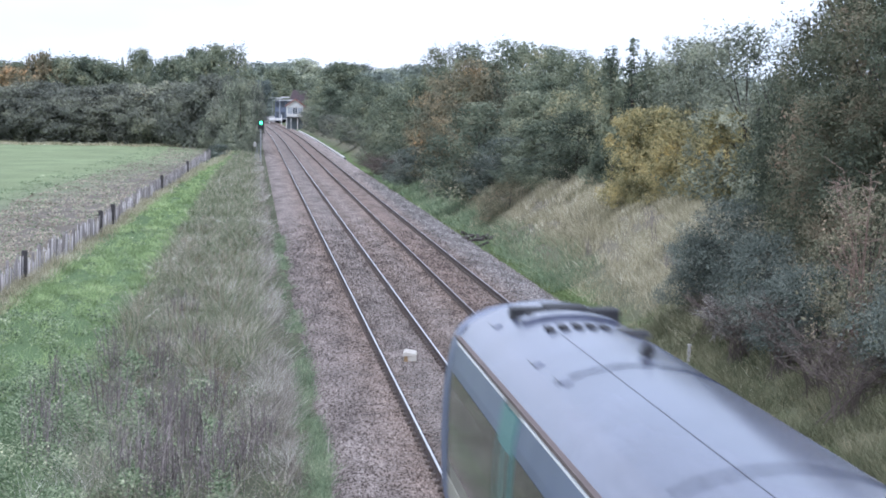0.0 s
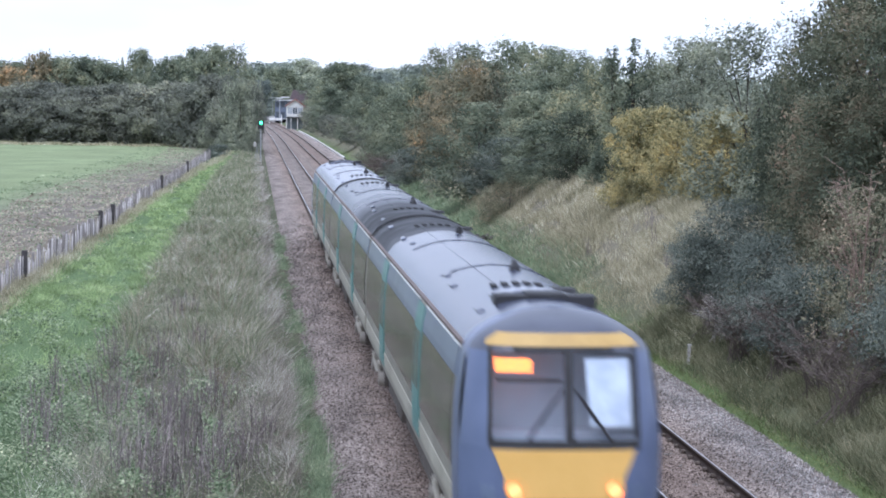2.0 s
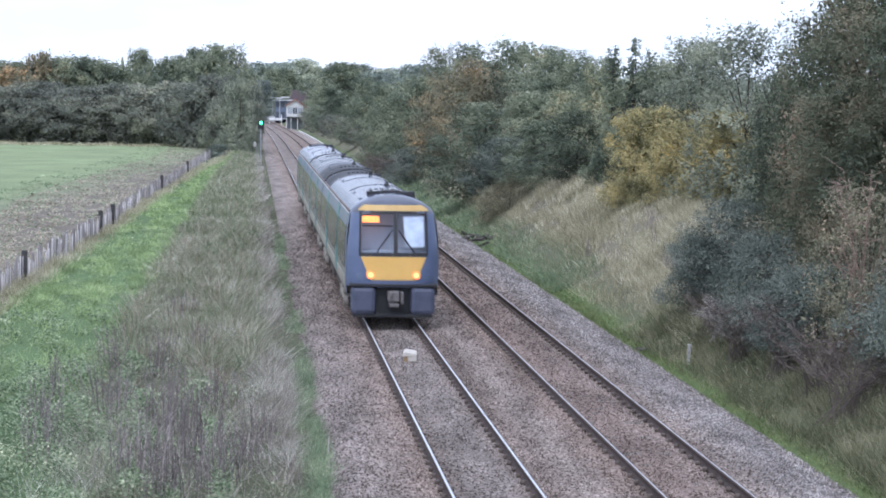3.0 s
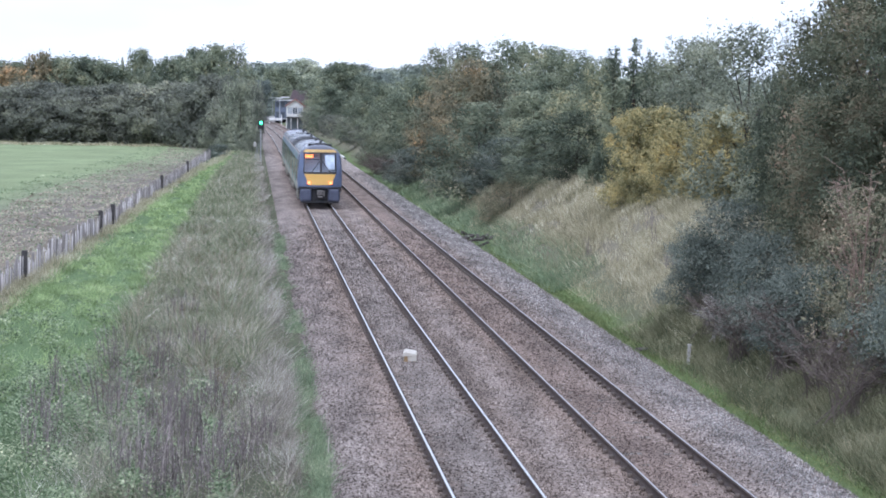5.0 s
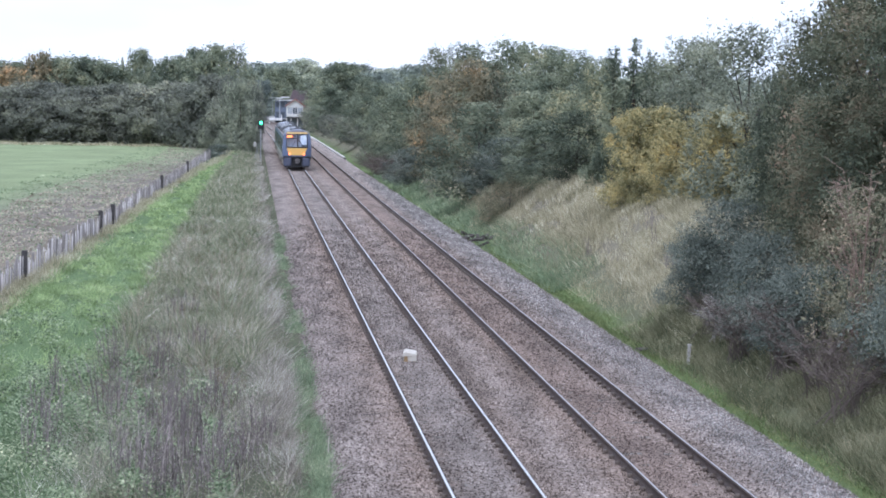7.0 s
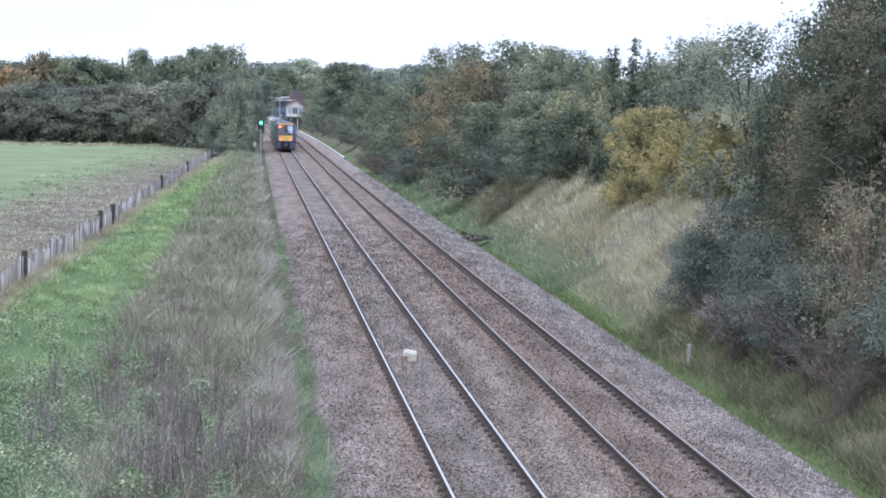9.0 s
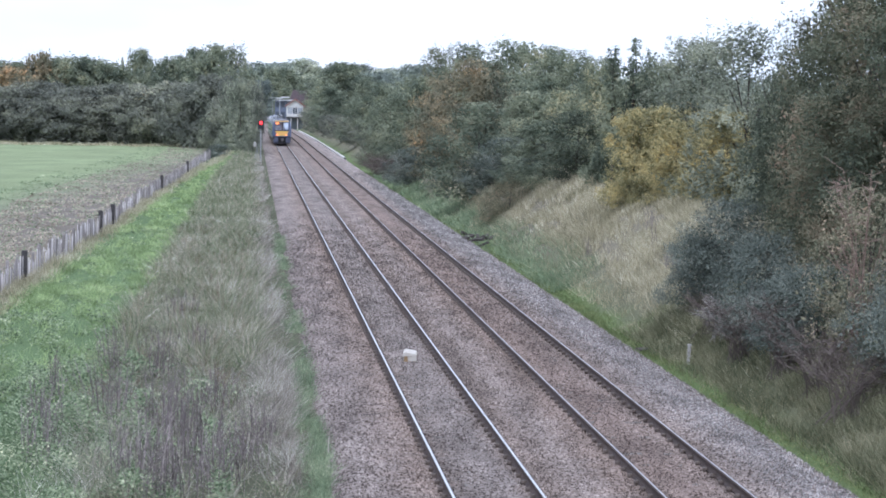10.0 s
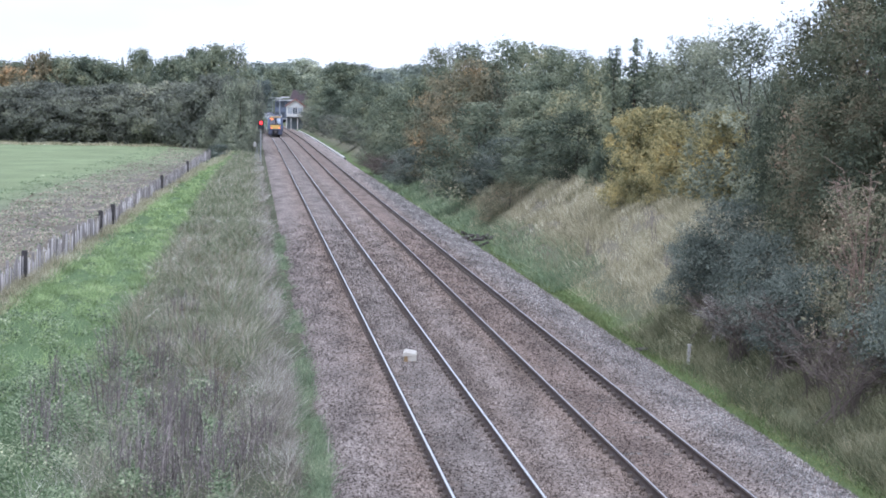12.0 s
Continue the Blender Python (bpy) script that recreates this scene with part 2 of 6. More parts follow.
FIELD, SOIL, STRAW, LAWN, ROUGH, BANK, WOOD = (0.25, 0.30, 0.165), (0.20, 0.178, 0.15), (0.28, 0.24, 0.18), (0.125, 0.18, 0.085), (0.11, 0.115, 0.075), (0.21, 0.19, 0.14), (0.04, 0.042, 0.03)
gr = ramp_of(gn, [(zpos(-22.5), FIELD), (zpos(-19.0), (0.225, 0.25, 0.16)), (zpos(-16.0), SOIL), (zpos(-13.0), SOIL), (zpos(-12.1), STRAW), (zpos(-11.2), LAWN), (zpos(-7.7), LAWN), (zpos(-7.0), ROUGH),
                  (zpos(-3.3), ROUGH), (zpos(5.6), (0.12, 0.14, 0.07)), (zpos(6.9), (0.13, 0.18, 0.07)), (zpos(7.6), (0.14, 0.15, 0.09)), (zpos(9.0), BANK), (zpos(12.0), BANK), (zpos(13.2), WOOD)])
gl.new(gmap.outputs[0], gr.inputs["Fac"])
gvar = gn.new("ShaderNodeMath")
gvar.operation = "MULTIPLY_ADD"
gvar.inputs[1].default_value = 0.6
gl.new(gn2.outputs["Fac"], gvar.inputs[0])
gv2 = gn.new("ShaderNodeMath")
gv2.operation = "MULTIPLY_ADD"
gv2.inputs[1].default_value = 0.9
gv2.inputs[2].default_value = 0.25
gl.new(gn3.outputs["Fac"], gv2.inputs[0])
gn4 = gn.new("ShaderNodeTexNoise")
gn4.inputs["Scale"].default_value, gn4.inputs["Detail"].default_value = 0.16, 4
gl.new(gtc.outputs["Object"], gn4.inputs["Vector"])
gv3 = gn.new("ShaderNodeMath")
gv3.operation = "MULTIPLY_ADD"
gv3.inputs[1].default_value = 0.7
gl.new(gn4.outputs["Fac"], gv3.inputs[0])
gv4 = gn.new("ShaderNodeMath")
gv4.operation = "SUBTRACT"
gv4.inputs[1].default_value = 0.35
gl.new(gv3.outputs[0], gv4.inputs[0])
gl.new(gv2.outputs[0], gv3.inputs[2])
gl.new(gv4.outputs[0], gvar.inputs[2])
gmul = gn.new("ShaderNodeVectorMath")
gmul.operation = "SCALE"
gl.new(gr.outputs["Color"], gmul.inputs[0])
gl.new(gvar.outputs[0], gmul.inputs["Scale"])
gl.new(gmul.outputs["Vector"], gb.inputs["Base Color"])
gb.inputs["Roughness"].default_value = 0.95
gb.inputs["Specular IOR Level"].default_value = 0.1
gbump = gn.new("ShaderNodeBump")
gbump.inputs["Strength"].default_value = 0.8
gbump.inputs["Distance"].default_value = 0.08
gl.new(gn3.outputs["Fac"], gbump.inputs["Height"])
gl.new(gbump.outputs["Normal"], gb.inputs["Normal"])


def zone_of(x, y):
    """The strip of ground cover in which a place lies: the strips on the field's side lean towards the line."""
    x, y = np.asarray(x, float), np.asarray(y, float)
    lean = 0.0218 * np.clip(y - 76, -80, 165)
    z0 = x - bend_np(y) - lean * step01(-x, 6.0, 11.5)
    z0 = z0 - 1.1 * step01(y, 150, 245) * step01(-x, 4.6, 6.4)
    return z0 - 0.032 * np.clip(y - 139, -50, 150) * step01(-z0, 12.4, 14.5)


def grid_axis(stops):
    out = []
    for (a, b, d) in stops:
        out += list(np.arange(a, b, d))
    return np.array(out + [stops[-1][1]])


gx = grid_axis([(-3000, -300, 270), (-300, -40, 20), (-40, -16, 2), (-16, 16, 0.4), (16, 40, 2), (40, 300, 20), (300, 3000, 270)])
gy = grid_axis([(-300, 30, 30), (30, 120, 1.0), (120, 400, 5), (400, 1000, 30), (1000, 4800, 200)])
GX, GY = np.meshgrid(gx, gy)
GZ = land(GX, GY)
co = np.stack([GX, GY, GZ], -1).reshape(-1, 3)
ii = np.arange(len(gx) * len(gy)).reshape(len(gy), len(gx))
gf = np.stack([ii[:-1, :-1], ii[:-1, 1:], ii[1:, 1:], ii[1:, :-1]], -1).reshape(-1, 4)
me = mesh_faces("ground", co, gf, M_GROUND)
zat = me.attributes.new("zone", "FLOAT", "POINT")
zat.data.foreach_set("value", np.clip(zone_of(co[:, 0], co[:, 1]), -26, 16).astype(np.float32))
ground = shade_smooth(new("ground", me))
tagged(ground, "level grass field, rough verge and grassy cutting side", "ground", kind="structure")


def along(name, section, y0, y1, material, x_at=0.0, step=4.0, closed=True, caps=True):
    """A section (x, z) drawn along the curving line from y0 to y1."""
    ys = list(np.arange(y0, min(y1, 297), 40.0)) + list(np.arange(max(y0, 297), y1, step)) + [y1]
    sec = np.array(section, float)
    k = len(sec)
    v = np.concatenate([np.stack([sec[:, 0] + x_at + bend(y), np.full(k, y), sec[:, 1]], -1) for y in ys])
    f = []
    for i in range(len(ys) - 1):
        for j in range(k if closed else k - 1):
            a, b = i * k + j, i * k + (j + 1) % k
            f.append((b, a, a + k, b + k))
    return mesh_faces(name, v, f, material)


# ---- ballast ----
bx = np.array([-3.1, -2.75, -2.35, -1.9, -1.5, -1.25, -0.95, -0.55, 0.0, 0.55, 0.95, 1.25, 1.76, 2.25, 2.6, 3.0, 3.53, 4.05, 4.5, 4.8, 5.2, 5.9, 6.45, 6.85])
bz = np.array([-0.46, -0.34, -0.25, -0.20, -0.17, -0.165, -0.175, -0.19, -0.19, -0.19, -0.175, -0.165, -0.19, -0.165, -0.175, -0.19, -0.19, -0.19, -0.175, -0.15, -0.13, -0.17, -0.30, -0.48])
by = grid_axis([(-60, 30, 10), (30, 100, 0.5), (100, 300, 5), (300, 900, 10)])
xs = np.linspace(-3.1, 6.85, 62)
BX, BY = np.meshgrid(xs, by)
rng = np.random.default_rng(3)


def bed(x):
    return np.interp(x, bx, bz)


BZ = bed(BX) + rng.normal(0, 0.006, BX.shape) * (BY < 100)
co = np.stack([BX + bend_np(BY), BY, BZ], -1).reshape(-1, 3)
ii = np.arange(BX.size).reshape(BX.shape)
bf = np.stack([ii[:-1, :-1], ii[:-1, 1:], ii[1:, 1:], ii[1:, :-1]], -1).reshape(-1, 4)
track_bed = new("track_bed", mesh_faces("track_bed", co, bf, M_BALLAST))
tagged(track_bed, "brown and grey stone ballast bed under two tracks", "ballast", kind="structure")

# loose stones lie on the bed
ns = 112000
sy = 31 * (125 / 31) ** rng.random(ns)
sx = rng.uniform(-2.95, 6.65, ns)
free = (rng.random(ns) > step01(sy, 65, 125)) & (np.abs(np.abs(sx) - GAUGE) > 0.09) & (np.abs(np.abs(sx - TRACK2) - GAUGE) > 0.09)
sx, sy = sx[free], sy[free]
ns = len(sx)
sr = rng.uniform(0.012, 0.027, ns) * np.clip(sy / 50, 1.0, 1.9)
# each loose stone shows its upper half above the bed
octa = np.array([(1, 0, -0.4), (0, 1, -0.4), (-1, 0, -0.4), (0, -1, -0.4), (0.15, 0.1, 0.85)], float)
ang = rng.uniform(0, 6.28, ns)
pts = octa[None] * rng.uniform(0.6, 1.25, (ns, 5, 1)) * sr[:, None, None]
ca, sa = np.cos(ang)[:, None], np.sin(ang)[:, None]
pts = np.stack([pts[..., 0] * ca - pts[..., 1] * sa, pts[..., 0] * sa + pts[..., 1] * ca, pts[..., 2]], -1)
pts += np.stack([sx, sy, bed(sx) + sr * 0.45], -1)[:, None, :]
of = np.array([(0, 1, 4), (1, 2, 4), (2, 3, 4), (3, 0, 4)])
stones = new("ballast_stones", mesh_faces("ballast_stones", pts.reshape(-1, 3), (of[None] + 5 * np.arange(ns)[:, None, None]).reshape(-1, 3), M_STONE))
tagged(stones, "loose brown and grey ballast stones between the rails", "ballast", kind="stuff")

# paler fresh stones along the outer shoulder
ns = 34000
sy = 31 * (190 / 31) ** rng.random(ns)
sx = rng.normal(5.75, 0.42, ns)
ok = (sx > 4.75) & (sx < 6.6) & (rng.random(ns) > 0.9 * step01(sy, 110, 190))
sx, sy = sx[ok], sy[ok]
ns = len(sx)
sr = rng.uniform(0.013, 0.028, ns) * np.clip(sy / 50, 1.0, 2.2)
pts = octa[None] * rng.uniform(0.6, 1.25, (ns, 5, 1)) * sr[:, None, None] + np.stack([sx, sy, bed(sx) + sr * 0.5], -1)[:, None, :]
pale = new("shoulder_stones", mesh_faces("shoulder_stones", pts.reshape(-1, 3), (of[None] + 5 * np.arange(ns)[:, None, None]).reshape(-1, 3), M_STONE_PALE))
tagged(pale, "pale grey fresh ballast along the outer shoulder", "ballast", kind="stuff")

# ---- rails and their chairs ----
RAIL_SEC = [(-0.07, -0.158), (0.07, -0.158), (0.07, -0.147), (0.012, -0.125), (0.010, -0.045), (0.035, -0.035), (0.035, -0.006), (-0.035, -0.006), (-0.035, -0.035), (-0.010, -0.045), (-0.012, -0.125), (-0.07, -0.147)]
HEAD_NEAR = [(-0.021, -0.0055), (0.021, -0.0055), (0.021, -0.002), (0.017, 0.0), (-0.017, 0.0), (-0.021, -0.002)]
HEAD_FAR = [(-0.006, -0.0055), (0.022, -0.0055), (0.022, -0.002), (0.018, 0.0), (-0.003, 0.0), (-0.006, -0.002)]
SLEEP_Y0, SLEEP_STEP = 30.0, 0.65
for line_name, xc in (("near", 0.0), ("far", TRACK2)):
    for side in (-1, 1):
        rail = new("rail", along("rail", RAIL_SEC, -60, 900, M_RAIL, xc + side * GAUGE))
        tagged(rail, "rusty steel running rail with a bright worn top", "rail", "running rails")
        head = new("rail_head", along("rail_head", HEAD_NEAR if xc == 0 else HEAD_FAR, -60, 900, M_RAILHEAD if xc == 0 else M_RAILHEAD_DULL, xc + side * GAUGE))
        head.parent = rail
        head["label"] = "bright polished rail top"
        bm = bmesh.new()
        box(bm, -0.125, -0.045, -0.055, 0.055, -0.19, -0.115)
        box(bm, 0.045, 0.125, -0.055, 0.055, -0.19, -0.115)
        chair = np.array([v.co for v in bm.verts])
        cf = np.array([[v.index for v in f.verts] for f in bm.faces]) if not bm.verts.index_update() else None
        bm.free()
        cy = np.arange(SLEEP_Y0, 190, SLEEP_STEP)
        cv = chair[None] + np.stack([np.full_like(cy, xc + side * GAUGE), cy, 0 * cy], -1)[:, None, :]
        fast = new("rail_chair", mesh_faces("rail_chair", cv.reshape(-1, 3), (cf[None] + 16 * np.arange(len(cy))[:, None, None]).reshape(-1, 4), M_CHAIR))
        fast.parent = rail
        tagged(fast, "dark iron rail chairs", kind="stuff")


# ---- beyond the field: wooded skyline, drawn further down with the trees ----
def sleepers():
    bm = bmesh.new()
    box(bm, -1.28, 1.28, -0.125, 0.125, -0.36, -0.196, 0.012)
    me = bpy.data.meshes.new("sleeper")
    bm.to_mesh(me)
    bm.free()
    me.materials.append(M_SLEEPER)
    for xc in (0.0, TRACK2):
        for i in range(140):
            ob = new("sleeper", me)
            ob.location = (xc, SLEEP_Y0 + i * SLEEP_STEP, 0.004 * math.sin(i * 2.3))
            ob.parent = track_bed


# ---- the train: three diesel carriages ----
# roof paint in three tones: front carriage lightest, rear between, middle darkest
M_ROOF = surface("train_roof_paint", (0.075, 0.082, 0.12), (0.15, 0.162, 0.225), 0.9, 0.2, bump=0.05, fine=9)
M_ROOF_MID = surface("mid_blue_roof_paint", (0.04, 0.047, 0.077), (0.085, 0.095, 0.145), 0.8, 0.2, bump=0.05, fine=9)
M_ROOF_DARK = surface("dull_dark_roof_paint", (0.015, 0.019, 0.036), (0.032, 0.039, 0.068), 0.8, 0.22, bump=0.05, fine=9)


def sooty_roof():
    """Dark roof paint with exhaust soot gathered towards the carriage's end."""
    m, n, l, b = mat_new("sooty_roof_paint")
    tc, sep = n.new("ShaderNodeTexCoord"), n.new("ShaderNodeSeparateXYZ")
    l.new(tc.outputs["Object"], sep.inputs[0])
    ab = n.new("ShaderNodeMath")
    ab.operation = "ABSOLUTE"
    l.new(sep.outputs["Y"], ab.inputs[0])
    mr = n.new("ShaderNodeMapRange")
    mr.interpolation_type = "SMOOTHSTEP"
    mr.inputs["From Min"].default_value, mr.inputs["From Max"].default_value = 1.5, 8.0
    l.new(ab.outputs[0], mr.inputs["Value"])
    no = n.new("ShaderNodeTexNoise")
    no.inputs["Scale"].default_value = 1.1
    no.inputs["Detail"].default_value = 4
    l.new(tc.outputs["Object"], no.inputs["Vector"])
    nr_ = n.new("ShaderNodeMapRange")
    nr_.inputs["From Min"].default_value, nr_.inputs["From Max"].default_value = 0.0, 0.6
    l.new(no.outputs["Fac"], nr_.inputs["Value"])
    mul = n.new("ShaderNodeMath")
    mul.operation = "MULTIPLY"
    l.new(mr.outputs[0], mul.inputs[0])
    l.new(nr_.outputs[0], mul.inputs[1])
    r = ramp_of(n, [(0.0, (0.036, 0.041, 0.064)), (0.5, (0.017, 0.019, 0.029)), (1.0, (0.008, 0.008, 0.011))])
    l.new(mul.outputs[0], r.inputs["Fac"])
    l.new(r.outputs["Color"], b.inputs["Base Color"])
    rr = n.new("ShaderNodeMapRange")
    rr.inputs["To Min"].default_value, rr.inputs["To Max"].default_value = 0.27, 0.55
    l.new(mul.outputs[0], rr.inputs["Value"])
    l.new(rr.outputs[0], b.inputs["Roughness"])
    b.inputs["Specular IOR Level"].default_value = 0.16
    return m


M_SOOT = sooty_roof()
M_BLUE = surface("train_blue_paint", (0.085, 0.112, 0.195), (0.14, 0.172, 0.28), 1.5, 0.35)
M_DOME = surface("dirty_cab_dome_paint", (0.055, 0.06, 0.085), (0.115, 0.125, 0.165), 1.6, 0.35)
M_POD = surface("grey_pod_plastic", (0.2, 0.21, 0.24), (0.38, 0.39, 0.43), 3, 0.45)
M_YELLOWDULL = surface("dirty_yellow_paint", (0.42, 0.27, 0.09), (0.6, 0.4, 0.14), 2.5, 0.5)
M_FAIRING = surface("dirty_dark_blue_fairing", (0.045, 0.052, 0.085), (0.11, 0.122, 0.18), 2, 0.5)
M_BANDBLUE = surface("grimy_slate_blue_paint", (0.088, 0.119, 0.194), (0.167, 0.207, 0.299), 1.2, 0.35)
M_GRIME = surface("grimy_lower_paint", (0.17, 0.16, 0.13), (0.33, 0.31, 0.26), 1.3, 0.5, fine=20)
M_CREAM = surface("dirty_cream_paint", (0.26, 0.24, 0.19), (0.46, 0.44, 0.37), 1.2, 0.5, fine=14)
M_TEAL = surface("grimy_teal_door_paint", (0.075, 0.19, 0.18), (0.13, 0.27, 0.255), 1.4, 0.45)
M_SIDEGLASS = surface("dirty_dark_side_glass", (0.04, 0.039, 0.034), (0.10, 0.096, 0.082), 0.9, 0.12, fine=12)
M_GUTTER = surface("brown_gutter_grime", (0.10, 0.075, 0.065), (0.19, 0.145, 0.13), 2, 0.7)
M_WHITE = surface("white_line_paint", (0.6, 0.6, 0.6), (0.8, 0.8, 0.8), 2, 0.5)
M_BLACK = surface("black_rubber", (0.012, 0.012, 0.014), (0.04, 0.04, 0.045), 3, 0.7)
M_UNDER = surface("underframe_grime", (0.04, 0.033, 0.028), (0.12, 0.10, 0.085), 3, 0.85, bump=0.3)
M_PALEBOX = surface("pale_axle_damper", (0.28, 0.26, 0.22), (0.5, 0.47, 0.4), 4, 0.6)
M_COUPLER = surface("grimy_coupler_steel", (0.05, 0.048, 0.05), (0.24, 0.22, 0.21), 9, 0.6)
M_AXLE = surface("grey_axle_box", (0.16, 0.145, 0.125), (0.32, 0.295, 0.255), 4, 0.7)
M_YELLOW = surface("warning_yellow_paint", (0.66, 0.39, 0.10), (0.80, 0.50, 0.15), 1.5, 0.4)
M_WHEEL = surface("wheel_steel", (0.10, 0.085, 0.075), (0.25, 0.22, 0.2), 4, 0.5, 0.7)
# cab grey made lighter and bluer to include the sky reflected in the glass
M_CABGREY_SKY = surface("cab_grey_with_sky_reflection", (0.27, 0.30, 0.36), (0.40, 0.44, 0.51), 2, 0.6)
M_SKYREFLECT = surface("painted_sky_reflection", (0.40, 0.45, 0.54), (0.72, 0.77, 0.85), 3, 0.6, fine=5)
M_TAIL = glow("tail_light_red", (1.0, 0.16, 0.05), 4.5)
M_LED = glow("orange_display_glow", (1.0, 0.22, 0.04), 3.2)
M_GLASS, ggn, ggl, ggb = mat_new("windscreen_glass")
ggb.inputs["Base Color"].default_value = (0.62, 0.68, 0.76, 1)
ggb.inputs["Roughness"].default_value = 0.04
ggb.inputs["Transmission Weight"].default_value = 1.0
ggb.inputs["IOR"].default_value = 1.02
ggb.inputs["Coat Weight"].default_value = 1.0
ggb.inputs["Coat IOR"].default_value = 1.6

for washed in (M_SIDEGLASS, M_BANDBLUE):
    washed.node_tree.nodes["Principled BSDF"].inputs["Coat Weight"].default_value = 0.22
    washed.node_tree.nodes["Principled BSDF"].inputs["Coat Roughness"].default_value = 0.12
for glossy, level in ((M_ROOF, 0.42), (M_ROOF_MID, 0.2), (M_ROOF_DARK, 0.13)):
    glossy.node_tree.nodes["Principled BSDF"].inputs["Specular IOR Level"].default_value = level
CAR, GAP = 23.24, 0.36
SIDE = [(0.80, 1.30), (1.05, 1.335), (1.6, 1.35), (2.1, 1.35), (2.55, 1.33), (2.85, 1.295), (3.1, 1.25), (3.2, 1.215)]
ROOF = [(1.215, 3.20), (1.16, 3.30), (1.06, 3.40), (0.90, 3.50), (0.68, 3.60), (0.42, 3.67), (0.18, 3.705), (0.0, 3.71)]


def half_width(z):
    zs = [p[0] for p in SIDE] + [p[1] for p in ROOF[1:]]
    ws = [p[1] for p in SIDE] + [p[0] for p in ROOF[1:]]
    return float(np.interp(z, zs, ws))


def roof_z(x):
    return float(np.interp(abs(x), [p[0] for p in ROOF][::-1], [p[1] for p in ROOF][::-1]))


def side_skin(bm, side, y0, y1, z0, z1, proud, thick=0.02):
    """A curved panel on the carriage side between two heights."""
    zs = [z0] + [z for z, _ in SIDE if z0 + 0.03 < z < z1 - 0.03] + [z1]
    outer, inner = [], []
    for z in zs:
        w = half_width(z)
        outer.append([bm.verts.new((side * (w + proud), y, z)) for y in (y0, y1)])
        inner.append([bm.verts.new((side * (w + proud - thick), y, z)) for y in (y0, y1)])
    for i in range(len(zs) - 1):
        bm.faces.new((outer[i][0], outer[i][1], outer[i + 1][1], outer[i + 1][0]))
        for k in (0, 1):
            bm.faces.new((outer[i][k], outer[i + 1][k], inner[i + 1][k], inner[i][k]))
    bm.faces.new((outer[0][0], inner[0][0], inner[0][1], outer[0][1]))
    bm.faces.new((outer[-1][0], outer[-1][1], inner[-1][1], inner[-1][0]))
    bmesh.ops.recalc_face_normals(bm, faces=bm.faces)


def roof_skin(bm, y0, y1, x0=-1.215, x1=1.215, proud=0.0, thick=0.03, cuts=17, rows=2):
    xs_ = [x0 + (x1 - x0) * i / (cuts - 1) for i in range(cuts)]
    ys_ = [y0 + (y1 - y0) * i / (rows - 1) for i in range(rows)]
    top = [[bm.verts.new((x, y, roof_z(x) + proud)) for x in xs_] for y in ys_]
    low = [[bm.verts.new((x, y, roof_z(x) + proud - thick)) for x in xs_] for y in ys_]
    for i in range(rows - 1):
        for j in range(cuts - 1):
            bm.faces.new((top[i][j], top[i][j + 1], top[i + 1][j + 1], top[i + 1][j]))
    for j in range(cuts - 1):
        bm.faces.new((top[0][j + 1], top[0][j], low[0][j], low[0][j + 1]))
        bm.faces.new((top[-1][j], top[-1][j + 1], low[-1][j + 1], low[-1][j]))
    for i in range(rows - 1):
        bm.faces.new((top[i][0], top[i + 1][0], low[i + 1][0], low[i][0]))
        bm.faces.new((top[i + 1][-1], top[i][-1], low[i][-1], low[i + 1][-1]))
    bmesh.ops.recalc_face_normals(bm, faces=bm.faces)


def rake(z):
    return float(np.interp(z, [0.8, 1.3, 1.95, 2.3, 3.25, 3.5, 3.6, 3.71], [0.02, 0.0, 0.03, 0.09, 0.36, 0.52, 0.72, 1.25]))


def cab_y(x, z):
    """Depth of the cab's front behind its foremost line."""
    w = half_width(z)
    q = min(abs(x) / max(w, 0.05), 1.0)
    full = np.interp(z, [0.8, 3.3, 3.5, 3.71], [1, 1, 0.8, 0.2])
    return rake(z) + 0.10 * q ** 2 + float(full) * 0.44 * q ** 6


def cab_patch(bm, outline, proud, thick=0.03, nx=14, nz=6):
    """A panel laid on the cab's front: outline gives, for each height, the left and right ends."""
    zs = np.linspace(outline[0][0], outline[-1][0], nz)
    oz = [o[0] for o in outline]
    front, back = [], []
    for z in zs:
        a, b = float(np.interp(z, oz, [o[1] for o in outline])), float(np.interp(z, oz, [o[2] for o in outline]))
        xs_ = np.linspace(a, b, nx)
        front.append([bm.verts.new((x, cab_y(x, z) - proud, z)) for x in xs_])
        back.append([bm.verts.new((x, cab_y(x, z) - proud + thick, z)) for x in xs_])
    for i in range(nz - 1):
        for j in range(nx - 1):
            bm.faces.new((front[i][j], front[i][j + 1], front[i + 1][j + 1], front[i + 1][j]))
        bm.faces.new((front[i + 1][0], back[i + 1][0], back[i][0], front[i][0]))
        bm.faces.new((front[i][-1], back[i][-1], back[i + 1][-1], front[i + 1][-1]))
    for j in range(nx - 1):
        bm.faces.new((front[0][j + 1], front[0][j], back[0][j], back[0][j + 1]))
        bm.faces.new((front[-1][j], front[-1][j + 1], back[-1][j + 1], back[-1][j]))
    bmesh.ops.recalc_face_normals(bm, faces=bm.faces)


def turned(ob, m):
    ob.matrix_basis = m
    return ob


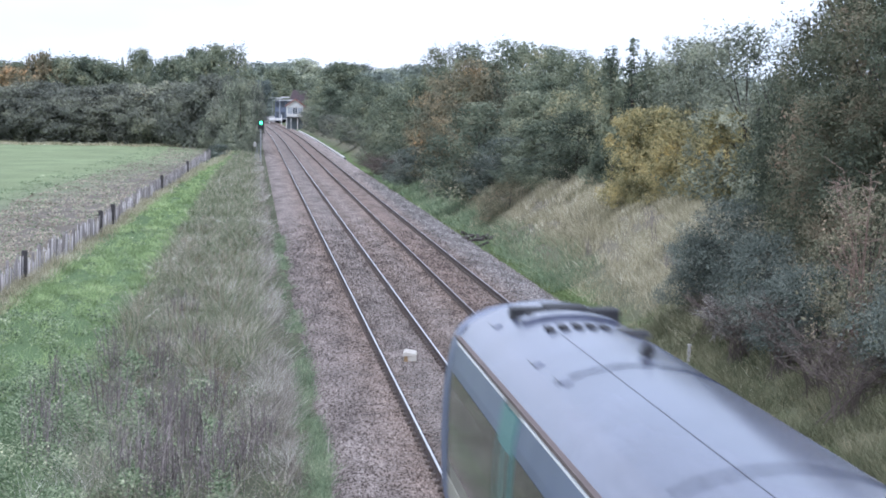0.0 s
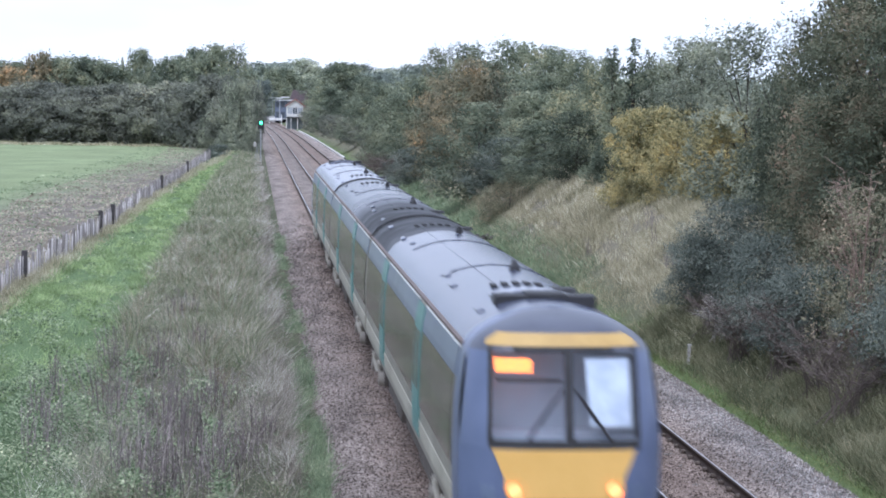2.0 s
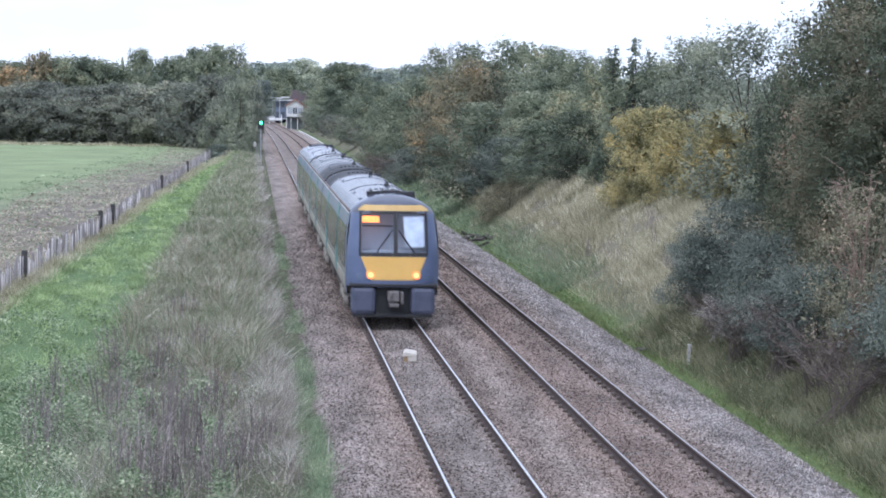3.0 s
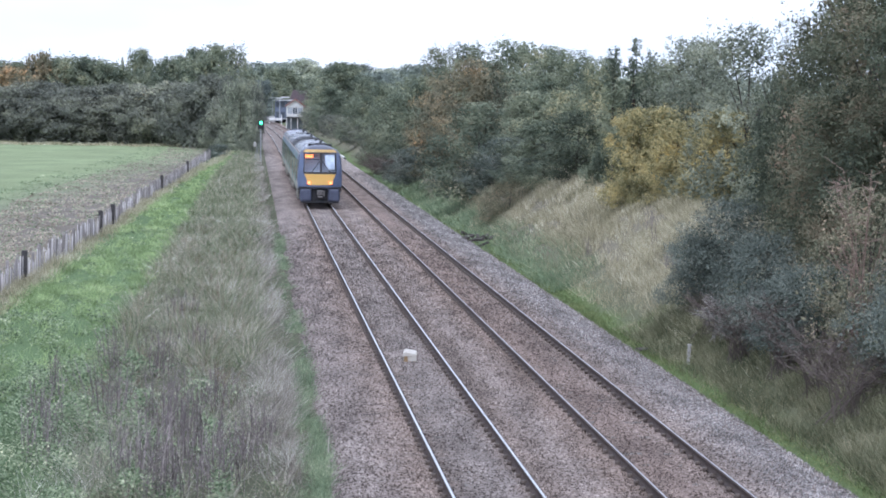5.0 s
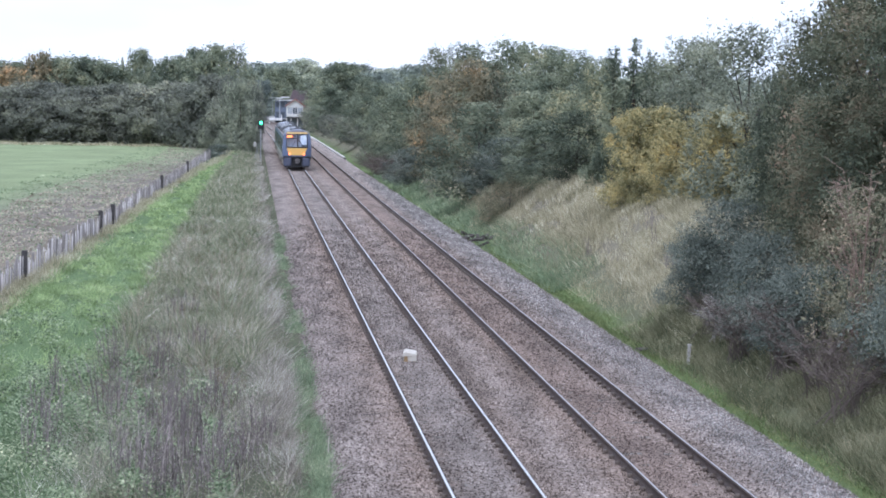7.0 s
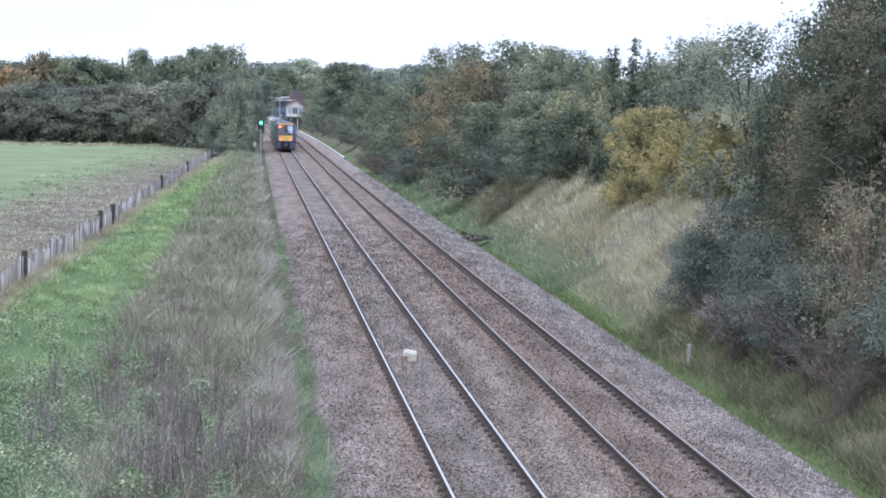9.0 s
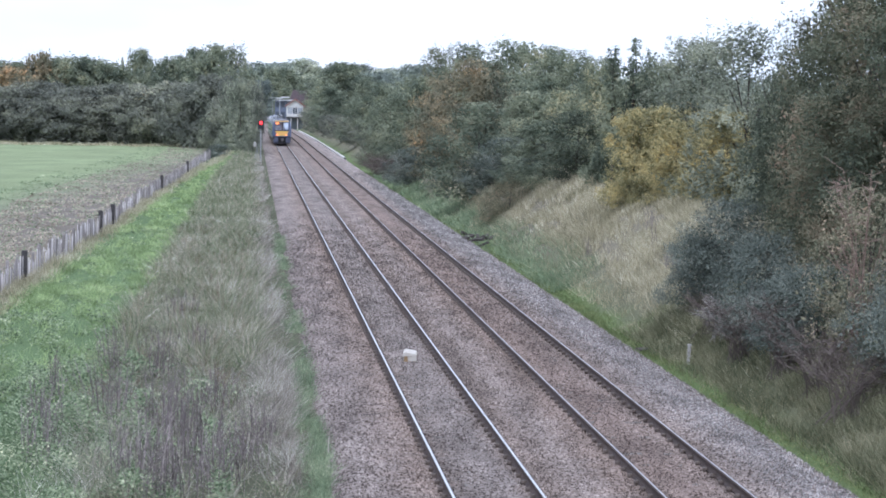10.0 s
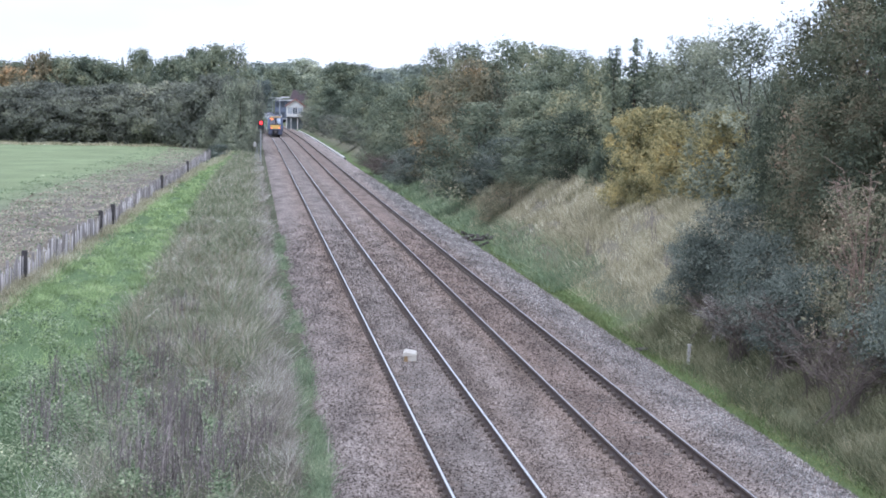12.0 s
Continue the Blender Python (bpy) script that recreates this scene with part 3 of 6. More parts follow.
def cab_end(car, turn, y_tip):
    """The driving cab: shell round the windscreen, panels, lamps and coupler. Built facing -y with its tip at 0."""
    m = Matrix.Translation((0, y_tip, 0)) @ (Matrix.Rotation(math.pi, 4, "Z") if turn else Matrix.Identity(4))

    def put(name, bm, mat, label="", parent=None):
        ob = part(name, bm, mat, parent or car, label)
        if parent is None:
            ob.matrix_basis = m
        return ob
    # shell of the sides and dome, from the cab's face back to the carriage body
    DEPTH = 1.45
    bm = bmesh.new()
    zs = [0.80, 1.0, 1.15, 1.3, 1.6, 1.95, 2.2, 2.5, 2.8, 3.05, 3.2, 3.3, 3.4, 3.5, 3.58, 3.64, 3.69, 3.71]
    for side in (-1, 1):
        rows_ = []
        for z in zs:
            w = half_width(z)
            r = []
            for k in range(5):
                y = cab_y(w, z) + (DEPTH - cab_y(w, z)) * k / 4
                r.append(bm.verts.new((side * w, y, z)))
            rows_.append(r)
        for a, b in zip(rows_, rows_[1:]):
            for k in range(4):
                bm.faces.new((a[k], a[k + 1], b[k + 1], b[k]))
    bmesh.ops.remove_doubles(bm, verts=bm.verts, dist=0.002)
    bmesh.ops.recalc_face_normals(bm, faces=bm.faces)
    shade_smooth(put("cab_side", bm, M_BLUE, "blue painted cab sides"))
    # front face, with the opening of the windscreen left free
    for name, out, mat, lab in (
            ("front_panel", [(1.08, -1.335, 1.335), (1.3, -1.34, 1.34), (1.97, -1.35, 1.35)], M_BLUE, "blue painted cab front"),
            ("pillar", [(1.97, -1.35, -1.0), (3.2, -1.215, -0.97)], M_BLUE, "blue windscreen pillar"),
            ("pillar", [(1.97, 1.0, 1.35), (3.2, 0.97, 1.215)], M_BLUE, "blue windscreen pillar"),
            ("dome", [(3.2, -1.215, 1.215), (3.3, -1.16, 1.16), (3.4, -1.06, 1.06), (3.5, -0.90, 0.90), (3.6, -0.68, 0.68), (3.67, -0.42, 0.42), (3.7, -0.2, 0.2)], M_DOME, "dirty grey-blue dome over the cab")):
        bm = bmesh.new()
        cab_patch(bm, out, 0.0, 0.04, 18 if name != "pillar" else 8, 12)
        shade_smooth(put(name, bm, mat, lab))
    bm = bmesh.new()
    cab_patch(bm, [(3.275, -1.02, 1.02), (3.34, -0.99, 0.99), (3.44, -0.84, 0.84)], 0.012, 0.02, 18, 6)
    put("yellow_band", bm, M_YELLOWDULL, "yellow band above the windscreen")
    bm = bmesh.new()
    cab_patch(bm, [(1.29, -0.66, 0.66), (1.36, -0.70, 0.70), (1.96, -0.95, 0.95)], 0.012, 0.02, 18, 6)
    put("warning_panel", bm, M_YELLOW, "yellow warning panel")
    # windscreen: dark surround, two panes, pillar between
    for name, out in (("screen_sill", [(1.97, -1.0, 1.0), (2.08, -1.0, 1.0)]), ("screen_head", [(3.2, -0.975, 0.975), (3.27, -0.97, 0.97)]),
                      ("screen_edge", [(2.06, -1.01, -0.955), (3.22, -0.985, -0.935)]), ("screen_edge", [(2.06, 0.955, 1.01), (3.22, 0.935, 0.985)]),
                      ("screen_pillar", [(2.06, 0.0, 0.11), (3.22, 0.0, 0.11)])):
        bm = bmesh.new()
        cab_patch(bm, out, 0.018, 0.05, 6, 6)
        put(name, bm, M_BLACK, "black windscreen surround")
    for a, b in ((-0.955, 0.0), (0.11, 0.955)):
        bm = bmesh.new()
        cab_patch(bm, [(2.07, a, b), (3.21, a * 0.98, b * 0.98)], 0.004, 0.012, 8, 8)
        ob = put("windscreen", bm, M_GLASS, "windscreen pane reflecting a pale sky")
        ob.visible_shadow = False
    bm = bmesh.new()
    for x0, x1 in ((-1.15, 1.15),):
        box(bm, x0, x1, 0.95, 0.98, 1.9, 3.25)
        box(bm, x0, x1, 0.35, 0.9, 1.98, 2.10)
    put("cab_interior", bm, M_CABGREY_SKY, "grey cab back wall and desk, lightened for reflected sky")
    # added pale panel: the sky's reflection in the right pane, painted as colour
    bm = bmesh.new()
    cab_patch(bm, [(2.25, 0.34, 0.90), (3.12, 0.28, 0.88)], -0.05, 0.01, 8, 5)
    put("pane_reflection", bm, M_SKYREFLECT, "pale panel behind the windscreen, painted as reflected sky")
    bm = bmesh.new()
    cab_patch(bm, [(2.82, -0.90, -0.04), (2.87, -0.90, -0.04)], 0.02, 0.02, 6, 2)
    put("display_rail", bm, M_BLACK)
    # destination display: unreadable rows of light
    for z0 in (2.955, 3.015, 3.075):
        bm = bmesh.new()
        cab_patch(bm, [(z0, -0.91, -0.42), (z0 + 0.038, -0.91, -0.44)], 0.024, 0.01, 6, 2)
        put("display_row", bm, M_LED, "glowing orange destination display")
    # lamps
    for sx_ in (-1, 1):
        bm = bmesh.new()
        cab_patch(bm, [(1.33, sx_ * 0.66 - 0.10, sx_ * 0.66 + 0.10), (1.42, sx_ * 0.68 - 0.11, sx_ * 0.68 + 0.11), (1.56, sx_ * 0.73 - 0.06, sx_ * 0.73 + 0.06)], 0.03, 0.03, 7, 5)
        lamp = put("lamp_cluster", bm, M_YELLOW, "yellow lamp surround")
        bm = bmesh.new()
        tube(bm, [(sx_ * 0.66, cab_y(0.66, 1.43) - 0.045, 1.43), (sx_ * 0.66, cab_y(0.66, 1.43) - 0.01, 1.43)], [0.085, 0.085], 16)
        put("tail_light", bm, M_TAIL, "lit red tail light", lamp)
        bm = bmesh.new()
        cab_patch(bm, [(1.30, sx_ * 0.98 - 0.09, sx_ * 0.98 + 0.09), (1.48, sx_ * 1.0 - 0.09, sx_ * 1.0 + 0.09)], 0.02, 0.02, 5, 4)
        put("marker_lamp", bm, M_BANDBLUE)
        # bumper fairings either side of the coupler
        bm = bmesh.new()
        box(bm, min(sx_ * 0.50, sx_ * 1.22), max(sx_ * 0.50, sx_ * 1.22), -0.02, 0.55, 0.28, 1.10, 0.13)
        put("fairing", bm, M_FAIRING, "dirty dark blue fairing beside the coupler")
        # wipers
        bm = bmesh.new()
        base = (sx_ * 0.55 + 0.05, cab_y(0.5, 2.1) - 0.05, 2.08)
        tip = (sx_ * 0.18 + 0.05, cab_y(0.15, 2.6) - 0.04, 2.62)
        tube(bm, [base, tip], [0.022, 0.014], 6)
        tube(bm, [(tip[0] - 0.1 * sx_, tip[1] - 0.005, tip[2] + 0.12), (tip[0] + 0.2 * sx_, tip[1] - 0.03, tip[2] - 0.33)], [0.016, 0.016], 6)
        put("wiper", bm, M_BLACK, "black wiper")
    bm = bmesh.new()
    box(bm, -1.27, 1.27, -0.035, 0.5, 1.10, 1.18, 0.02)
    put("bumper_bar", bm, M_BLACK, "black rubbing bar")
    bm = bmesh.new()
    box(bm, -0.5, 0.5, 0.22, 0.6, 0.30, 1.10)
    box(bm, -1.15, 1.15, 0.05, 0.5, 0.20, 0.30, 0.02)
    put("coupler_recess", bm, M_BLACK)
    bm = bmesh.new()
    box(bm, -0.17, 0.17, -0.22, 0.3, 0.68, 0.98, 0.04)
    tube(bm, [(-0.06, -0.30, 0.88), (-0.06, -0.1, 0.88)], [0.03, 0.07], 10)
    box(bm, -0.13, 0.16, -0.20, 0.2, 0.52, 0.64, 0.03)
    box(bm, 0.2, 0.3, -0.1, 0.2, 0.6, 0.95, 0.02)
    put("coupler", bm, M_COUPLER, "grimy automatic coupler")


def bogie(car, yc):
    bm = bmesh.new()
    for sx_ in (-1, 1):
        box(bm, sx_ * 1.05 - 0.07, sx_ * 1.05 + 0.07, yc - 1.75, yc + 1.75, 0.48, 0.66, 0.02)
        for dy in (-1.3, 1.3):
            box(bm, sx_ * 1.08 - 0.13, sx_ * 1.08 + 0.13, yc + dy - 0.2, yc + dy + 0.2, 0.3, 0.6, 0.03)
    box(bm, -1.0, 1.0, yc - 0.25, yc + 0.25, 0.45, 0.8)
    frame_ = part("bogie", bm, M_UNDER, car, "grimy bogie frame")
    for dy in (-1.3, 1.3):
        bm = bmesh.new()
        for sx_ in (-1, 1):
            tube(bm, [(sx_ * 0.69, yc + dy, 0.42), (sx_ * 0.82, yc + dy, 0.42)], [0.44, 0.42], 20)
        tube(bm, [(-0.7, yc + dy, 0.42), (0.7, yc + dy, 0.42)], [0.09, 0.09], 10)
        part("wheelset", bm, M_WHEEL, frame_)
        for sx_ in (-1, 1):
            bm = bmesh.new()
            tube(bm, [(sx_ * 1.16, yc + dy, 0.45), (sx_ * 1.33, yc + dy, 0.45)], [0.17, 0.14], 12)
            part("axle_box", bm, M_AXLE, frame_, "pale axle box cover")
            bm = bmesh.new()
            tube(bm, [(sx_ * 1.22, yc + dy * 0.55, 0.36), (sx_ * 1.30, yc + dy * 0.62, 0.78)], [0.055, 0.055], 8)
            box(bm, sx_ * 1.26 - 0.07, sx_ * 1.26 + 0.07, yc + dy * 0.6 - 0.1, yc + dy * 0.6 + 0.1, 0.68, 0.8, 0.01)
            part("damper", bm, M_PALEBOX, frame_, "pale grimy damper")


def carriage(label, cab=0, sooty=(0, 0), roof=M_ROOF):
    """One carriage, its middle at 0; cab -1: a cab at the rear end, +1: at the front end, 0: none."""
    car = thing("carriage", label, "train carriage", "carriages of the train")
    y0, y1 = -CAR / 2, CAR / 2
    b0, b1 = y0 + (1.45 if cab < 0 else 0), y1 - (1.45 if cab > 0 else 0)
    # body core with rounded section
    bm = bmesh.new()
    sec = [(-w + 0.012, z) for z, w in SIDE] + [(x, z - 0.035) for x, z in [(-p[0] + 0.012, p[1]) for p in ROOF[1:]]] + [(p[0] - 0.012, p[1] - 0.035) for p in ROOF[-2:0:-1]] + [(w - 0.012, z) for z, w in SIDE[::-1]]
    ra, rb = [bm.verts.new((x, b0, z)) for x, z in sec], [bm.verts.new((x, b1, z)) for x, z in sec]
    for j in range(len(sec)):
        k = (j + 1) % len(sec)
        bm.faces.new((ra[j], ra[k], rb[k], rb[j]))
    bm.faces.new(ra)
    bm.faces.new(rb)
    bmesh.ops.recalc_face_normals(bm, faces=bm.faces)
    part("body", bm, M_GRIME, car, "grime-covered carriage body")
    # roof in bays with narrow seams between
    edges = list(np.linspace(b0, b1, 5))
    for i in range(4):
        bm = bmesh.new()
        roof_skin(bm, edges[i] + (0.006 if i else 0), edges[i + 1] - 0.006)
        soot = (i < sooty[0]) or (i > 3 - sooty[1])
        shade_smooth(part("roof_panel", bm, M_SOOT if soot else roof, car, "soot-stained roof panel" if soot else "glossy grey-blue roof panel"))
    for yy in ([b0 + 0.12] if cab >= 0 else []) + ([b1 - 0.12] if cab <= 0 else []):
        bm = bmesh.new()
        roof_skin(bm, yy - 0.075, yy + 0.075, proud=0.022, thick=0.04)
        part("roof_end_rib", bm, M_BLACK, car, "dark rib at the roof's end")
    doors = (b0 + (b1 - b0) * 0.29, b0 + (b1 - b0) * 0.71)
    DW = 0.66
    cuts = [b0, doors[0] - DW, doors[0] + DW, doors[1] - DW, doors[1] + DW, b1]
    for side in (-1, 1):
        bm = bmesh.new()
        box(bm, side * 1.225 - 0.035, side * 1.225 + 0.035, b0, b1, 3.185, 3.225)
        part("gutter", bm, M_GUTTER, car, "brown rain gutter along the roof edge")
        for a, b in ((cuts[0] + 0.2, cuts[1] - 0.1), (cuts[2] + 0.1, cuts[3] - 0.1), (cuts[4] + 0.1, cuts[5] - 0.2)):
            bm = bmesh.new()
            side_skin(bm, side, a, b, 3.125, 3.155, 0.012)
            part("white_line", bm, M_WHITE, car, "thin white line under the gutter")
            bm = bmesh.new()
            side_skin(bm, side, a - 0.1, b + 0.1, 2.74, 3.12, 0.006)
            part("upper_band", bm, M_BANDBLUE, car, "slate-blue band above the windows")
            # glazing in panes
            npan = max(2, round((b - a) / 1.9))
            pe = np.linspace(a + 0.05, b - 0.05, npan + 1)
            for p, q in zip(pe, pe[1:]):
                bm = bmesh.new()
                side_skin(bm, side, p + 0.012, q - 0.012, 1.52, 2.735, 0.008)
                part("window", bm, M_SIDEGLASS, car, "dark dirty side window")
            bm = bmesh.new()
            side_skin(bm, side, a - 0.1, b + 0.1, 0.98, 1.26, 0.008)
            part("skirt_stripe", bm, M_CREAM, car, "dirty cream stripe along the skirt")
        for yd in doors:
            for s_ in (-1, 1):
                bm = bmesh.new()
                side_skin(bm, side, min(yd, yd + s_ * DW) + 0.012, max(yd, yd + s_ * DW) - 0.012, 0.98, 3.1, 0.02, 0.03)
                leaf_ = part("door", bm, M_TEAL, car, "teal sliding door leaf")
                bm = bmesh.new()
                side_skin(bm, side, min(yd, yd + s_ * DW) + 0.14, max(yd, yd + s_ * DW) - 0.14, 1.75, 2.7, 0.026, 0.01)
                part("door_window", bm, M_SIDEGLASS, leaf_)
    # roof fittings
    rnd = random.Random(len(label))
    ends = [(-1, b0), (1, b1)]
    for s_, ye in ends:
        inward = -s_
        for k in range(5):
            bm = bmesh.new()
            x = -0.42 + 0.17 * k
            box(bm, x - 0.045, x + 0.045, ye + inward * 3.35 - 0.20, ye + inward * 3.35 + 0.24, roof_z(x) - 0.01, roof_z(x) + 0.035, 0.01)
            part("grille_slot", bm, M_BLACK, car, "black roof grille slot")
        bm = bmesh.new()
        tube(bm, [(0.62, ye + inward * 3.3, roof_z(0.62) - 0.02), (0.62, ye + inward * 3.3, roof_z(0.62) + 0.05)], [0.24, 0.2], 14)
        part("exhaust_cowl", bm, M_BLACK, car, "black exhaust cowl")
        for dy, x in ((1.35, -0.86), (5.3, -0.86), (7.0, -0.80)):
            bm = bmesh.new()
            y = ye + inward * dy
            box(bm, -0.055, 0.055, -0.28, 0.28, -0.05, 0.022, 0.01)
            ob = part("vent_box", bm, roof, car, "low grey roof vent")
            ob.matrix_basis = Matrix.Translation((x, y, roof_z(x))) @ Matrix.Rotation(-0.42, 4, "Y")
        bm = bmesh.new()
        tube(bm, [(0.25, ye + inward * 6.2, roof_z(0.25) - 0.02), (0.25, ye + inward * 6.2, roof_z(0.25) + 0.04), (0.25, ye + inward * 6.25, roof_z(0.25) + 0.16)], [0.11, 0.09, 0.03], 10)
        part("aerial", bm, M_BLACK, car, "black roof aerial")
    for y in (-3.1, 3.1):
        bm = bmesh.new()
        roof_skin(bm, y - 0.02, y + 0.02, -0.9, 0.9, proud=0.012)
        part("roof_strip", bm, M_ROOF_DARK, car)
    bm = bmesh.new()
    for x in (-0.36,):
        box(bm, x - 0.004, x + 0.004, b0 + 3.8, b1 - 3.8, roof_z(x) - 0.01, roof_z(x) + 0.003)
    part("roof_seam", bm, M_ROOF_DARK, car)
    if cab:
        ye = b0 if cab < 0 else b1
        inward = 1 if cab < 0 else -1
        # first entry is a thin black plate, the shadow beneath the aerial pods
        for x0, x1, ya, yb, h, pm in ((-0.66, 0.78, 1.08, 1.52, 0.035, M_BLACK), (-0.64, -0.24, 1.12, 1.46, 0.07, M_POD), (-0.22, 0.34, 1.0, 1.56, 0.075, M_BLACK), (0.36, 0.76, 1.12, 1.48, 0.07, M_POD), (-0.5, -0.2, 1.62, 1.9, 0.04, M_BLACK)):
            bm = bmesh.new()
            ys_ = sorted((ye + inward * ya, ye + inward * yb))
            box(bm, x0, x1, ys_[0], ys_[1], roof_z(max(abs(x0), abs(x1))) - 0.02, roof_z((x0 + x1) / 2) + h, min(0.05, 0.4 * h))
            part("pod_or_shadow", bm, pm, car, "low aerial pod or its black shadow plate on the cab roof")
        bm = bmesh.new()
        roof_skin(bm, *sorted((ye + inward * 1.75, ye + inward * 2.25)), -0.62, 0.62, proud=0.05, thick=0.06)
        part("roof_hatch", bm, M_ROOF, car, "grey roof hatch behind the aerials")
        cab_end(car, cab > 0, y0 if cab < 0 else y1)
    for s_ in ([1] if cab < 0 else [-1] if cab > 0 else [-1, 1]):
        bm = bmesh.new()
        ye = s_ * CAR / 2
        rings = [[bm.verts.new((x * 0.985, ye + s_ * dy, z - 0.005 if z < 3 else z + 0.01)) for x, z in sec] for dy in (-0.004, 0.03)]
        for k in range(len(sec)):
            bm.faces.new((rings[0][k], rings[0][(k + 1) % len(sec)], rings[1][(k + 1) % len(sec)], rings[1][k]))
        bm.faces.new(rings[1])
        bmesh.ops.recalc_face_normals(bm, faces=bm.faces)
        part("end_wall", bm, M_BLACK, car, "black carriage end")
        bm = bmesh.new()
        box(bm, -0.95, 0.95, *sorted((ye, ye + s_ * 0.165)), 1.0, 3.48, 0.04)
        part("gangway", bm, M_BLACK, car, "black gangway bellows")
    for yc in (-7.9, 7.9):
        bogie(car, yc)
    for ya, yb, xw in ((-5.4, -2.9, 1.2), (-2.6, 0.9, 1.15), (1.2, 2.6, 1.22), (2.9, 5.5, 1.18)):
        bm = bmesh.new()
        box(bm, -xw, xw, ya, yb, 0.32, 0.81, 0.04)
        part("underframe_box", bm, M_UNDER, car, "grimy underfloor equipment box")
    bm = bmesh.new()
    box(bm, -1.28, 1.28, b0 + 0.1, b1 - 0.1, 0.76, 0.84)
    part("solebar", bm, M_UNDER, car)
    return car


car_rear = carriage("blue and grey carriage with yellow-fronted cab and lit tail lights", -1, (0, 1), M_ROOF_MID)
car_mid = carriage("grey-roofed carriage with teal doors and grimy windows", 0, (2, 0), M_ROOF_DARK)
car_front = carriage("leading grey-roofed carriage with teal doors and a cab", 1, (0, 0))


def tail_at(t):
    """Where the train's rear face stands along the line."""
    return 43.37 + 33.44 * (t - 2.5) + 0.011 * (t - 2.5) ** 2 + 0.0057 * (t - 2.5) ** 3


# ---- leaves, trees and bushes ----
AUTUMN_GREEN = foliage("green_leaves", [(0.0, (0.105, 0.13, 0.102)), (0.4, (0.168, 0.197, 0.142)), (0.75, (0.245, 0.262, 0.176)), (1.0, (0.36, 0.325, 0.195))], 0.5, drift=0.4)
DARK_GREEN = foliage("dark_green_leaves", [(0.0, (0.066, 0.082, 0.062)), (0.5, (0.12, 0.14, 0.1)), (1.0, (0.21, 0.21, 0.14))], 0.5, 0.2, 0.7, 0.3)
DARK_BROWNING = foliage("dark_browning_leaves", [(0.0, (0.062, 0.078, 0.058)), (0.4, (0.112, 0.128, 0.086)), (0.68, (0.18, 0.172, 0.115)), (1.0, (0.24, 0.165, 0.12))], 0.45, 0.2, 0.72, 0.3)
YELLOWING = foliage("yellowing_leaves", [(0.0, (0.15, 0.16, 0.088)), (0.4, (0.29, 0.275, 0.15)), (0.75, (0.44, 0.37, 0.18)), (1.0, (0.62, 0.43, 0.17))], 0.6, 0.2, 0.6, 0.2)
RUSSET = foliage("russet_leaves", [(0.0, (0.11, 0.115, 0.088)), (0.45, (0.20, 0.192, 0.13)), (0.78, (0.31, 0.245, 0.15)), (1.0, (0.56, 0.34, 0.17))], 0.5, drift=0.3)
WILLOW = foliage("grey_green_leaves", [(0.0, (0.12, 0.14, 0.112)), (0.5, (0.22, 0.24, 0.18)), (1.0, (0.37, 0.375, 0.275))], 0.5)
# darkest hedge tone is lifted, painting a little distance haze into the leaves
HEDGE_HAZED = foliage("hazed_hedgerow_leaves", [(0.0, (0.125, 0.136, 0.122)), (0.5, (0.185, 0.195, 0.158)), (0.85, (0.28, 0.285, 0.21)), (1.0, (0.36, 0.31, 0.22))], 0.25, drift=0.35)
BRAMBLE = foliage("bramble_leaves", [(0.0, (0.066, 0.08, 0.07)), (0.5, (0.122, 0.142, 0.122)), (0.85, (0.215, 0.24, 0.2)), (1.0, (0.36, 0.33, 0.26))], 0.8, 0.15, 0.55)
THORN = foliage("thorn_leaves", [(0.0, (0.1, 0.11, 0.08)), (0.4, (0.18, 0.19, 0.125)), (0.7, (0.31, 0.275, 0.19)), (0.88, (0.4, 0.31, 0.22)), (1.0, (0.5, 0.28, 0.19))], 0.8, 0.2, 0.5)
# aerial haze painted into the leaf colour: paler and bluer than near trees
HAZELEAF = foliage("haze_tinted_leaves", [(0.0, (0.18, 0.21, 0.2)), (0.5, (0.26, 0.3, 0.255)), (1.0, (0.42, 0.43, 0.31))], 0.05, drift=0.5)


def leaf_quads(c, nrm, size, rng_, up=0.35):
    """One four-sided leaf at each point, turned roughly to its normal."""
    n = len(c)
    nrm = nrm * 0.8 + np.array([0, 0, up]) + rng_.normal(0, 0.42, (n, 3))
    nrm /= np.linalg.norm(nrm, axis=1, keepdims=True) + 1e-9
    ref = rng_.normal(0, 1, (n, 3))
    u = np.cross(nrm, ref)
    u /= np.linalg.norm(u, axis=1, keepdims=True) + 1e-9
    v = np.cross(nrm, u)
    s = (size * rng_.uniform(0.6, 1.35, n))[:, None]
    return np.stack([c - u * s, c - v * s * 0.6, c + u * s, c + v * s * 0.6], 1)


def leaf_tris(c, nrm, size, rng_):
    q = leaf_quads(c, nrm, size, rng_)
    return np.stack([q[:, 0], q[:, 1] * 1.3 - c * 0.3, q[:, 2] * 0.9 + q[:, 3] * 0.1], 1)


